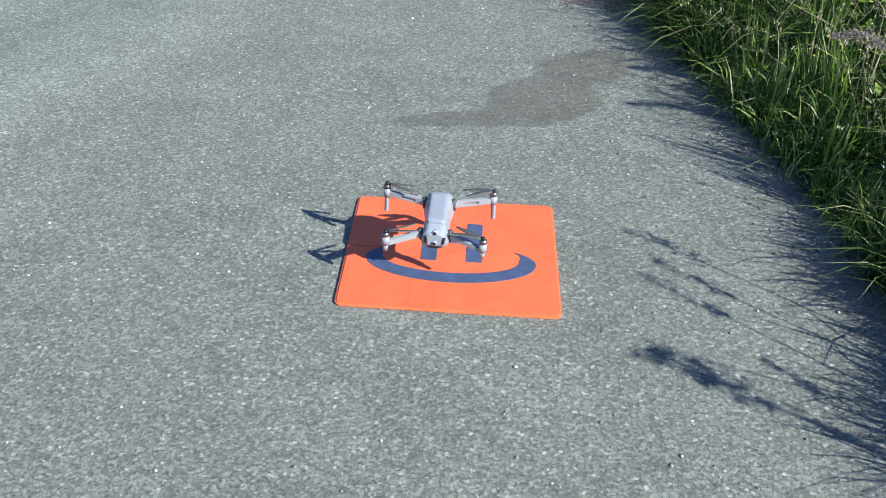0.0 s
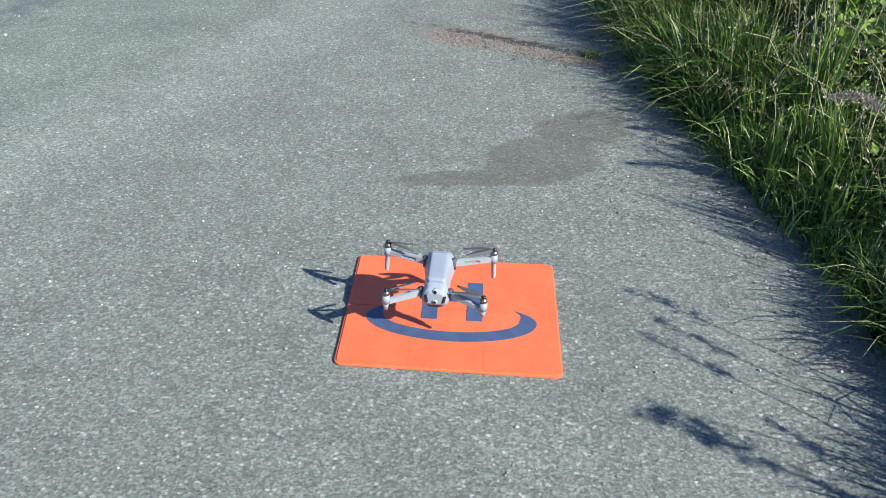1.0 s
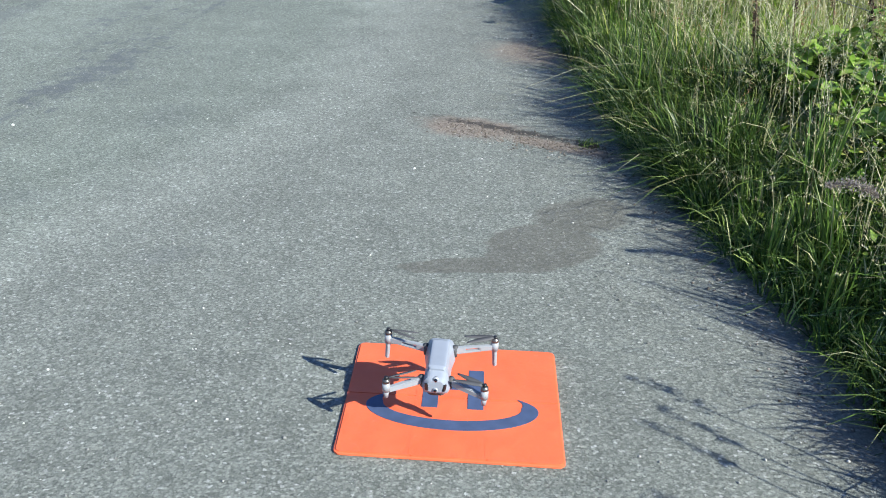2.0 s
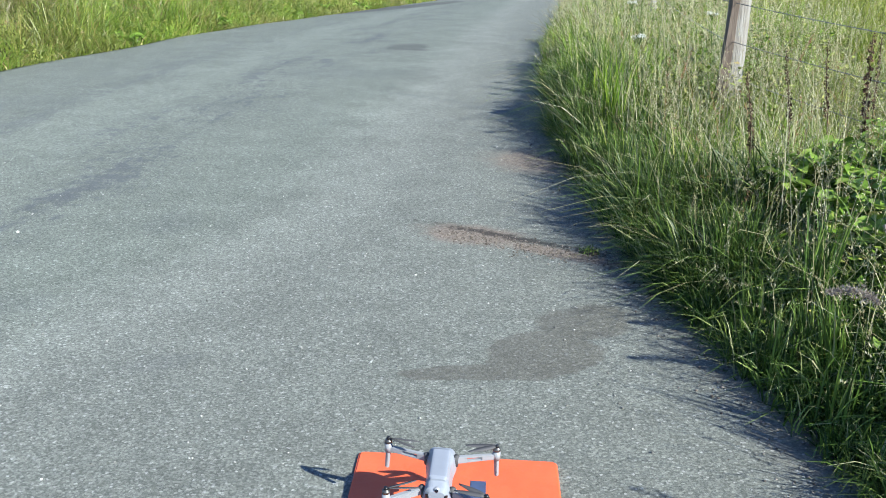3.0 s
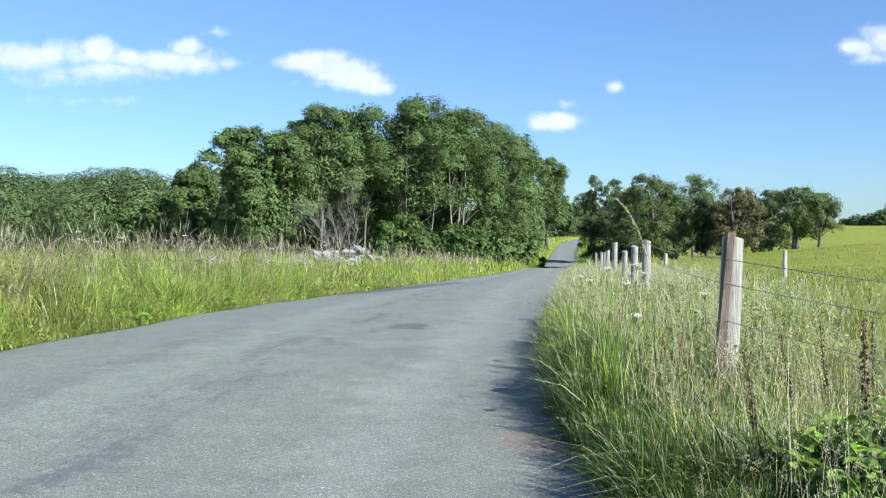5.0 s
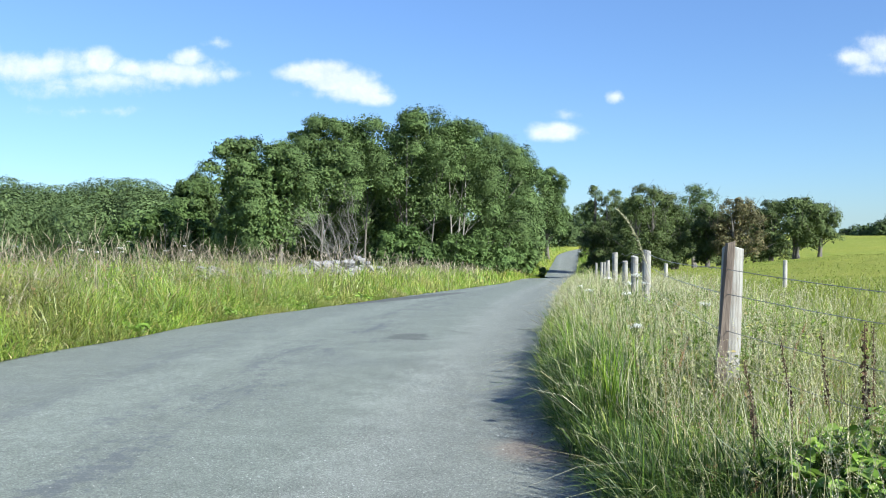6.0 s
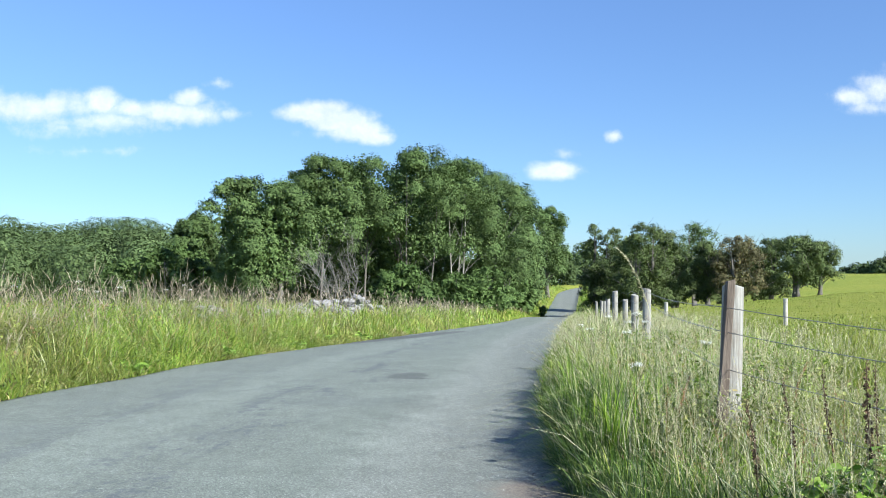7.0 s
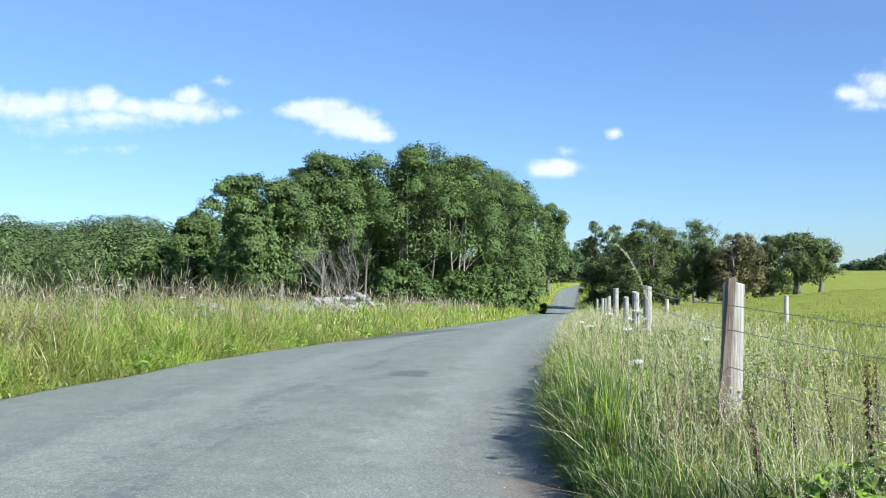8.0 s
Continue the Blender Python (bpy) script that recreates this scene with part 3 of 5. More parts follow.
def grass_sets(rng, n, y0, y1, off0, off1, side, height, width, shape=BLADE, power=1.0, lean=(0.1, 0.9), tuft=0.0, edge=0.4, keep=0.0, over=0.0):
    x, y, off = scatter(rng, n, y0, y1, off0, off1, side, power)
    if tuft:
        near = rng.random(n) < 0.75
        x = np.where(near, np.round(x / tuft) * tuft + rng.normal(0, tuft * 0.22, n), x)
        y = np.where(near, np.round(y / tuft) * tuft + rng.normal(0, tuft * 0.22, n), y)
        off = (x - road_right(y)) if side > 0 else (road_left(y) - x)
        ok = off > -0.02
        x, y, off = x[ok], y[ok], off[ok]
    n = len(x)
    patch = 0.82 + 0.34 * np.sin(x * 1.9 + y * 0.8) * np.sin(y * 1.3 - x) + 0.2 * np.sin(x * 5 + y * 3.7) * np.sin(y * 4.4)
    h = (height[0] + (height[1] - height[0]) * rng.random(n)) * (keep + (1 - keep) * ramp01(off, -0.1, edge)) * np.clip(patch, 0.42, 1.35)
    w = (width[0] + (width[1] - width[0]) * rng.random(n))
    base = np.stack([x, y, land_z(x, y) - 0.01], -1)
    keep_out = ((x - 1.62) / 0.36) ** 2 + ((y - 3.62) / 0.42) ** 2 < 1      # the brambles grow here
    h = np.where(keep_out, h * 0.6, h)
    az = rng.random(n) * 6.283
    az = np.where(rng.random(n) < over * (1 - ramp01(off, 0.1, 0.9)), math.pi * (side > 0) + rng.normal(0, 0.9, n), az)
    return strips(base, h, w, lean[0] + (lean[1] - lean[0]) * rng.random(n) ** 1.15, az, rng.random(n) * 6.283, *shape)


def stuff(name, sets, mat, label, category):
    v, q, t = join_strips(sets)
    return tagged(quick(name, v, q, t, mat), label, category, kind="stuff")


rng = np.random.default_rng(11)
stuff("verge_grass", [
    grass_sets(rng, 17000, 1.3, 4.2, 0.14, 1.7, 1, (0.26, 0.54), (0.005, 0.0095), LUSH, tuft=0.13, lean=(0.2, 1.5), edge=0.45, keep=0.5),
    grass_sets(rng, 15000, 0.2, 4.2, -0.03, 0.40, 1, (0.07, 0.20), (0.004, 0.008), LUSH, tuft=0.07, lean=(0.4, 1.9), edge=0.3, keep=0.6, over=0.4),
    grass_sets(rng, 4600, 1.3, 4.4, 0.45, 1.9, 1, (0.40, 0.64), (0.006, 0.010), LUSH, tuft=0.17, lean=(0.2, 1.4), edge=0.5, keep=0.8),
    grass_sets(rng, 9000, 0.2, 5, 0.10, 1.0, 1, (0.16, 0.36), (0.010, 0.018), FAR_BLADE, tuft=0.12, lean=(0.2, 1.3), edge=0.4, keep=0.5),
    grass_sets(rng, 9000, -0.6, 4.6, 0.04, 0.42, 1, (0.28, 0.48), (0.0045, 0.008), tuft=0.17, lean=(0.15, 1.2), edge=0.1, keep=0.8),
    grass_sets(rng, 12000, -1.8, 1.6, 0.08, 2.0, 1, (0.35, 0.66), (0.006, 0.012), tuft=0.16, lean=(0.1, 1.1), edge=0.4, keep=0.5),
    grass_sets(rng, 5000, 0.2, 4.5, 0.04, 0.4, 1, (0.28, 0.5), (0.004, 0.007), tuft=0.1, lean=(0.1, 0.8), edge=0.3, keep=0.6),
    # the verge's shaded foot farther on: its shade comes from the darker green
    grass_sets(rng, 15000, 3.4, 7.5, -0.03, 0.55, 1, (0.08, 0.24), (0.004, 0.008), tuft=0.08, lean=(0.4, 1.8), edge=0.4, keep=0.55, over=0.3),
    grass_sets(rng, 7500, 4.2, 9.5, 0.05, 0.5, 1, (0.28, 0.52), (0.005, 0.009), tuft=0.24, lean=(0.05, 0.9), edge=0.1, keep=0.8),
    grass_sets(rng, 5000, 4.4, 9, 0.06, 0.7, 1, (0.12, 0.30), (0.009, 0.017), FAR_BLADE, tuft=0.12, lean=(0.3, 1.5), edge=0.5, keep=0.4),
], MAT_GRASS_SHADE, "lush green grass crowding the edge of the lane, shade put into its darker colour", "grass")

stuff("lit_roadside_grass", [
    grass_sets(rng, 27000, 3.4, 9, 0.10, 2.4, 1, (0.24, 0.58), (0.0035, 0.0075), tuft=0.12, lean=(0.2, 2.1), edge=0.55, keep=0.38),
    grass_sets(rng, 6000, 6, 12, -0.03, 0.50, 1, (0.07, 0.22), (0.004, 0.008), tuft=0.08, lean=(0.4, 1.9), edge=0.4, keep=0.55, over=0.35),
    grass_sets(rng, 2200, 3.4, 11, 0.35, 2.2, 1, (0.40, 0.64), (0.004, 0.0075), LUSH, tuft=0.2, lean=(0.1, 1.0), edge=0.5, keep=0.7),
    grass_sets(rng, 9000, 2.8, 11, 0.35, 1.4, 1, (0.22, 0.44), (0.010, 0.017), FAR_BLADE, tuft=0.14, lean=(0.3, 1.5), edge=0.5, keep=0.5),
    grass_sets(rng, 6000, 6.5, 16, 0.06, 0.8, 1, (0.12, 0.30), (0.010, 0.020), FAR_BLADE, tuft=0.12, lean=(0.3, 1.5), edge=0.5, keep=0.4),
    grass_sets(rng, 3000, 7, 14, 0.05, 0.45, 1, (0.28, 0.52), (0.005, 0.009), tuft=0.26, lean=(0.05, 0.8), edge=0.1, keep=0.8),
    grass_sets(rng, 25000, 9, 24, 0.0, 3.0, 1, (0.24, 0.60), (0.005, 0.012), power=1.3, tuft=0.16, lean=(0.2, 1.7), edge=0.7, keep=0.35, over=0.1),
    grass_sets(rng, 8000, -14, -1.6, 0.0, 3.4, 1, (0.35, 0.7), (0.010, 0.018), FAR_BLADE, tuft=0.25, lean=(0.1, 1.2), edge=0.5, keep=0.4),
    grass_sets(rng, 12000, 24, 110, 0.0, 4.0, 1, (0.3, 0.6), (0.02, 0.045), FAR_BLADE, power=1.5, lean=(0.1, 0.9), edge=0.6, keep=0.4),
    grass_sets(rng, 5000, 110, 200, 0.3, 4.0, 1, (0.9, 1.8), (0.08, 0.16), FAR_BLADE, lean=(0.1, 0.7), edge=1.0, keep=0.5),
], MAT_GRASS_LIT, "long tangled grass on the verge by the fence, sunlight put into its brighter colour", "grass")

# close tufts of tall stems at the verge's foot, which throw long fingers of shade over the lane
TUFTS = [(1.12, 8.30, 0.80, 26), (1.06, 6.16, 0.82, 24), (1.05, 5.88, 0.92, 22), (1.13, 4.44, 0.62, 26), (1.26, 10.17, 0.62, 24), (1.11, 4.62, 0.68, 12),
         (1.36, 2.12, 0.62, 28), (1.35, 2.29, 0.67, 16), (1.26, 3.06, 0.66, 28), (1.12, 7.2, 0.68, 22), (1.2, 9.2, 0.66, 20), (1.0, 5.2, 0.60, 18), (1.02, 6.7, 0.66, 16), (1.08, 7.75, 0.62, 20), (1.3, 1.75, 0.5, 20), (1.22, 2.72, 0.5, 22), (1.12, 3.6, 0.52, 22), (1.35, 11.4, 0.66, 18), (1.5, 12.8, 0.6, 18)]


def tuft_sets(far):
    r = np.random.default_rng(17)
    spots = list(TUFTS)
    for y in np.arange(0.6, 13, 0.085):
        y = y + r.normal(0, 0.05)
        spots.append((float(road_right(y)) + 0.05 + 0.22 * r.random(), y, 0.16 + 0.34 * r.random() ** 1.4, int(8 + 12 * r.random())))
    out = []
    for x, y, h, n in spots:
        n, h = int(n * (1.4 if far else 2)), h - 0.06
        wide = 0.034 if far else 0.02
        b = np.stack([x + r.normal(0, wide, n), y + r.normal(0, wide, n), np.full(n, float(land_z(x, y)) - 0.01)], -1)
        a = r.random() * 6.283
        out.append(strips(b, h * (0.62 + 0.38 * r.random(n)), 0.0045 + 0.004 * r.random(n), 0.03 + (0.4 if far else 0.2) * r.random(n), a + r.normal(0, 0.8, n), r.random(n) * 6.283, *LUSH))
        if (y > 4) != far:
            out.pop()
    return out


# near tufts take the shade-darkened green, those past 4 m the sunlit one
stuff("tall_grass_tufts", tuft_sets(False), MAT_GRASS_SHADE, "narrow tufts of tall grass at the lane's edge, shade put into their darker green", "grass")
stuff("sunlit_grass_tufts", tuft_sets(True), MAT_GRASS_LIT, "narrow tufts of tall grass at the lane's edge, sunlight put into their colour", "grass")

stuff("bank_grass", [
    grass_sets(rng, 6000, 8, 30, -0.06, 0.3, -1, (0.10, 0.30), (0.006, 0.012), lean=(0.3, 1.5), edge=0.1, keep=0.8, over=0.5),
    grass_sets(rng, 38000, 8, 22, 0.0, 4.5, -1, (0.35, 0.98), (0.006, 0.013), power=1.0, tuft=0.28, lean=(0.2, 1.9), edge=1.0, keep=0.3),
    grass_sets(rng, 8000, -14, 8.2, 0.0, 4.4, -1, (0.4, 0.9), (0.014, 0.028), FAR_BLADE, tuft=0.3, lean=(0.1, 1.0), edge=0.9, keep=0.3),
    grass_sets(rng, 27000, 22, 55, 0.0, 5.0, -1, (0.4, 0.90), (0.014, 0.028), FAR_BLADE, power=1.2, tuft=0.4, lean=(0.1, 1.0), edge=1.2, keep=0.25),
    grass_sets(rng, 13000, 55, 205, 0.0, 6.0, -1, (0.5, 0.95), (0.05, 0.09), FAR_BLADE, power=1.3, lean=(0.1, 0.6), edge=1.5, keep=0.25),
], MAT_VERGE, "sunlit yellow-green long grass on the bank", "grass")


def weeds(name, n, y0, y1, o0, o1, side, high, size, mat, label):
    """Broad weed leaves scattered through the grass."""
    x, y, off = scatter(rng, n, y0, y1, o0, o1, side, 1.15)
    clump = np.sin(x * 2.3 + 1) * np.sin(y * 1.7) + 0.5 * np.sin(y * 4.1 + x)
    ok = clump > 0.15
    x, y, off = x[ok], y[ok], off[ok]
    n = len(x)
    z = land_z(x, y) + high * rng.random(n) * (0.35 + 0.65 * ramp01(off, 0, 1.0))
    d = unit(rng, n) * np.array([1, 1, 0.5])
    ln = size * (0.5 + rng.random(n))
    v, t = leaves(np.stack([x, y, z], -1), d, unit(rng, n) * 0.7 + np.array([0, 0, 1.0]), ln, ln * 0.5)
    tagged(quick(name, v, tris=t, mat=mat), label, "weeds", kind="stuff")


weeds("bank_weeds", 26000, 8, 30, 0.0, 4.0, -1, 0.6, 0.045, MAT_VERGE, "leafy green weeds growing through the bank grass")
weeds("verge_weeds", 24000, 1.6, 14, 0.12, 2.4, 1, 0.45, 0.036, MAT_VERGE, "small leafy weeds growing through the verge grass")

stuff("meadow_grass", [
    grass_sets(rng, 18000, 1.5, 16, 2.2, 9, 1, (0.22, 0.5), (0.0045, 0.009), power=1.1, tuft=0.15, lean=(0.1, 0.9), edge=0.5, keep=0.6),
    grass_sets(rng, 22000, 14, 45, 2.4, 26, 1, (0.08, 0.22), (0.014, 0.03), FAR_BLADE, power=1.2, lean=(0.1, 0.8), keep=0.6),
    grass_sets(rng, 12000, 45, 110, 3.5, 55, 1, (0.06, 0.14), (0.03, 0.06), FAR_BLADE, power=1.2, lean=(0.1, 0.7), keep=0.6),
], MAT_FIELD, "bright yellow-green meadow grass beyond the fence", "grass")

HAIR = ((0, 0.5, 0.8, 1), (1, 0.9, 0.7, 0))


def panicles(name, groups, mat, label):
    """Flowering grasses: a thin stalk with a loose head of small spikelets."""
    sets, lv, lt, at = [], [], [], 0
    for n, y0, y1, o0, o1, side, h, stem, head, grains, grain, edge in groups:
        x, y, off = scatter(rng, n, y0, y1, o0, o1, side, 1.2)
        height = (h[0] + (h[1] - h[0]) * rng.random(n)) * (0.75 + 0.25 * ramp01(off, 0, edge))
        az, ln = rng.random(n) * 6.283, 0.08 + 0.75 * rng.random(n) ** 1.5
        base = np.stack([x, y, land_z(x, y)], -1)
        sets.append(strips(base, height, np.full(n, stem), ln, az, rng.random(n) * 6.283, *HAIR))
        t = 1.0 - (rng.random((n, grains)) ** 1.2) * head
        bend = ln[:, None] * (0.4 * t + 0.6 * t ** 2.4)
        p = np.stack([base[:, None, 0] + np.cos(az)[:, None] * height[:, None] * bend, base[:, None, 1] + np.sin(az)[:, None] * height[:, None] * bend,
                      base[:, None, 2] + height[:, None] * (t - 0.5 * np.minimum(ln, 1.4)[:, None] * t ** 2.8)], -1).reshape(-1, 3)
        d = unit(rng, len(p))
        p = p + d * (grain * 0.7 * rng.random((len(p), 1)))
        v, tr = leaves(p, d + np.array([0, 0, 1.1]), unit(rng, len(p)), grain * (0.6 + 0.8 * rng.random(len(p))), np.full(len(p), grain * 0.34))
        lv.append(v), lt.append(tr + at)
        at += len(v)
    v, q, t = join_strips(sets)
    lv, lt = np.concatenate(lv), np.concatenate(lt)
    tagged(quick(name, np.concatenate([v, lv]), q, np.concatenate([t, lt + len(v)]), mat), label, "grass", kind="stuff")


stuff("arching_stems", [
    grass_sets(rng, 900, 0.8, 8, -0.02, 0.5, 1, (0.10, 0.28), (0.003, 0.006), lean=(0.5, 2.0), edge=0.2, keep=0.7, over=0.4),
    grass_sets(rng, 90, 3.2, 8, 0.15, 0.9, 1, (0.55, 0.8), (0.005, 0.008), LUSH, lean=(0.9, 1.8), edge=0.2, keep=0.8, over=0.6),
    grass_sets(rng, 1100, 2.2, 10, 0.4, 2.2, 1, (0.5, 0.8), (0.003, 0.0055), lean=(0.4, 1.7), edge=0.5, keep=0.5, over=0.1),
    grass_sets(rng, 700, 10, 26, 0.0, 2.6, 1, (0.55, 0.9), (0.005, 0.009), lean=(0.4, 1.5), edge=0.3, keep=0.8, over=0.2),
], MAT_SEED, "long pale grass stems arching over the verge", "grass")
panicles("seed_grass", [
    (2300, 1.9, 9, 0.25, 2.4, 1, (0.46, 0.78), 0.0024, 0.26, 17, 0.0105, 0.5),
    (380, 2.1, 14, 0.05, 0.7, 1, (0.35, 0.62), 0.0024, 0.24, 15, 0.011, 0.3),
    (2700, 9, 30, 0.1, 3.2, 1, (0.42, 0.74), 0.004, 0.24, 9, 0.019, 0.4),
    (1000, 2.5, 16, 2.3, 8, 1, (0.4, 0.68), 0.003, 0.24, 8, 0.014, 0.4),
], MAT_SEED, "pale dry grass seed heads on the verge")
panicles("sorrel_heads", [(190, 3.4, 12, 0.25, 2.4, 1, (0.36, 0.62), 0.0026, 0.34, 22, 0.012, 0.4), (140, 9, 22, 0.3, 3.2, -1, (0.5, 0.8), 0.005, 0.3, 14, 0.026, 0.6)], MAT_SORREL, "rust-red sorrel flower heads scattered through the grass")
stuff("bank_seed_grass", [
    grass_sets(rng, 4200, 7, 26, 1.0, 4.4, -1, (0.9, 1.35), (0.007, 0.011), STALK, tuft=1.3, lean=(0.1, 0.8), edge=0.6, keep=0.8),
    grass_sets(rng, 2200, 7, 26, 0.4, 4.4, -1, (0.7, 1.1), (0.007, 0.012), STALK, lean=(0.1, 0.9), edge=0.6, keep=0.6),
    grass_sets(rng, 2200, 26, 65, 1.0, 4.6, -1, (0.9, 1.3), (0.016, 0.026), STALK, tuft=1.6, lean=(0.1, 0.6), edge=0.8, keep=0.8),
    grass_sets(rng, 600, 65, 130, 1.2, 5.0, -1, (0.9, 1.2), (0.05, 0.08), STALK, lean=(0.05, 0.3), edge=1.2, keep=0.6),
], MAT_SEED_MAUVE, "tall straw-brown grass seed heads on the bank", "grass")


# ---- trees ----


def crown_leaves(rng, clumps, count, size, loose=0.34, shell=(0.66, 0.44), rough=0.3):
    """Leaves set over the outer shells of many clumps: middle, radius, and the way their bough faces."""
    mids = np.array([c[0] for c in clumps])
    rad = np.array([c[1] for c in clumps])
    face = np.array([c[2] for c in clumps])
    pick = rng.choice(len(clumps), count, p=rad ** 2 / (rad ** 2).sum())
    d = unit(rng, count)
    d[:, 2] = np.where(d[:, 2] < -0.6, -d[:, 2], d[:, 2])
    r_ = rad[pick] * (shell[0] + shell[1] * rng.random(count) ** 0.8)
    ragged = 1 + rough * np.sin(d[:, 0] * 7 + pick) * np.sin(d[:, 1] * 6 + 2.3 * pick) + 0.5 * rough * np.sin(d[:, 2] * 9 + pick)
    pos = mids[pick] + d * (r_ * ragged)[:, None] * np.array([1, 1, 1.05])
    nrm = d * 0.5 + face[pick] * 0.6 + np.array([0, 0, 0.2]) + unit(rng, count) * loose
    way = np.cross(nrm, unit(rng, count))
    ln = size * (0.55 + 0.9 * rng.random(count))
    return small_leaves(pos, way, nrm, ln, ln * 0.72)


def clumps_of(r, boughs, per=9, small=(0.30, 0.22), reach=(0.35, 0.45)):
    """Splits each bough (middle, radius) into small clumps that crowd its upper and outer side."""
    out = []
    for m, rad in boughs:
        d = unit(r, per)
        d[:, 2] = np.where(d[:, 2] < -0.3, -0.6 * d[:, 2], d[:, 2])
        far = reach[0] + reach[1] * r.random(per)
        k = rad * (small[0] + small[1] * r.random(per))
        out += [(m + d[i] * rad * far[i], k[i], d[i]) for i in range(per)]
    return out


def tree(name, x, y, height, spread, seed, count, leaf_mat, label, category="tree", crown_from=0.25, stems=1, leaf=0.3, lobes_n=30, bark=None, trunk_r=None, twiggy=0):
    r = np.random.default_rng(seed)
    z0 = float(land_z(x, y)) - 0.1
    root = tagged(new(name), label, category)
    root.location = (x, y, z0)
    boughs = []
    lo, hi = height * crown_from, height
    for i in range(lobes_n):
        f = (i + r.random()) / lobes_n
        z = lo + (hi - lo) * f ** 0.85
        ring = spread * math.sqrt(max(0.03, 1 - abs(2 * f - 0.75) ** 2.2 / 1.6)) * (1 - 0.15 * f)
        a = r.random() * 6.283
        rad = spread * (0.22 + 0.20 * r.random()) * (1 - 0.25 * f)
        rho = max(0, ring - rad * 0.7) * (0.55 + 0.45 * r.random() ** 0.5)
        boughs.append((np.array([math.cos(a) * rho, math.sin(a) * rho, min(z, hi - rad * 0.8)]), rad))
    core = [(np.array([r.normal(0, spread * 0.16), r.normal(0, spread * 0.16), lo + (hi - lo) * q]), spread * 0.36, np.zeros(3)) for q in (0.14, 0.3, 0.46, 0.62, 0.74)]
    tr = trunk_r or height * 0.017
    for s in range(stems):
        limbs = []
        a = r.random() * 6.283
        foot = np.array([math.cos(a), math.sin(a), 0]) * (0.5 * spread * 0.25 * (stems > 1))
        tip = foot * 2.2 + np.array([r.normal(0, spread * 0.12), r.normal(0, spread * 0.12), height * 0.86])
        k = np.linspace(0, 1, 8)[:, None]
        pts = foot + (tip - foot) * k + np.stack([np.sin(k[:, 0] * 4 + a) * spread * 0.04, np.cos(k[:, 0] * 3 + a) * spread * 0.04, 0 * k[:, 0]], -1)
        tubes("trunk", [(pts, tr * (1.15 - k[:, 0]) * (1 + 0.5 * (k[:, 0] < 0.05)) + 0.015)], bark or MAT_BARK, root)
        for m, rad in boughs[s::stems][::2]:
            f = np.clip(m[2] / height * 0.62, 0.12, 0.8)
            st = np.array([np.interp(f, k[:, 0], pts[:, c]) for c in range(3)])
            kk = np.linspace(0, 1, 5)[:, None]
            mid = st + (m - st) * kk + np.array([0, 0, 1]) * (np.sin(kk * 3.1416) * rad * 0.25)
            limbs.append((mid, (tr * 0.42) * (1 - 0.85 * kk[:, 0]) * (1 - f * 0.5)))
        if twiggy:
            for m, rad in boughs[s::stems]:
                for j in range(twiggy):
                    d = unit(r, 1)[0] * np.array([1, 1, 0.5]) + np.array([0, 0, 0.7])
                    kk = np.linspace(0, 1, 4)[:, None]
                    limbs.append((m + d * rad * (0.3 + 1.15 * kk) + unit(r, 1)[0] * rad * 0.2 * kk ** 2, 0.028 * (1 - 0.8 * kk[:, 0])))
        tagged(tubes("branchwork", limbs, bark or MAT_BARK, root, 5), kind="stuff")
    v, t = crown_leaves(r, clumps_of(r, boughs), count * 3 // 4, leaf)
    v2, t2 = crown_leaves(r, core, count // 4, leaf * 1.5, 0.8, (0.55, 0.45))
    adopt(quick("crown", np.concatenate([v, v2]), tris=np.concatenate([t, t2 + len(v)]), mat=leaf_mat), root)
    return root


FOCAL = 1712.0


def seen_x(px, d):
    """Sideways place, d metres ahead, of what stands px of the way along the picture."""
    return (px - 784) / FOCAL * d


# the copse of ash trees: bearing, distance, height of the top above the eye, half width of the crown
COPSE = ((350, 84, 4.0, 2.9), (432, 70, 6.1, 3.6), (497, 69, 5.7, 3.6), (572, 80, 8.7, 3.7), (650, 84, 9.0, 4.2), (742, 84, 9.6, 4.8), (815, 90, 9.4, 4.6),
         (872, 100, 9.1, 5.0), (908, 122, 9.6, 5.4), (972, 170, 9.4, 4.6), (925, 165, 11.3, 6.0), (700, 100, 9.4, 5.4), (540, 92, 7.8, 5.4), (440, 88, 5.0, 5.0), (620, 98, 9.2, 5.0), (800, 106, 9.2, 5.0))
CROWN_FROM = (0.20, 0.24, 0.26, 0.38, 0.52, 0.36, 0.38, 0.14, 0.08, 0.26, 0.08, 0.12, 0.12, 0.1, 0.12, 0.12)
for i, (px, d, top, half) in enumerate(COPSE):
    x = seen_x(px, d)
    h = EYE[2] + top - float(land_z(x, d))
    tree("ash_tree", x, d, h, half * 1.08, 100 + i, 12000 if i > 10 else 16000 if i == 4 else 38000 if i in (1, 2, 3) else 22000 if i > 7 else 50000, MAT_ASH, "tall green ash tree in the roadside copse", crown_from=CROWN_FROM[i],
         stems=3 if i in (5, 6) else 1, bark=MAT_PALE_BARK if i == 6 else None, leaf=0.15 if i < 8 else 0.26, lobes_n=26 if i in (1, 2, 3) else 30, trunk_r=0.07 if i in (5, 6) else 0.09 if i in (3, 4) else None)

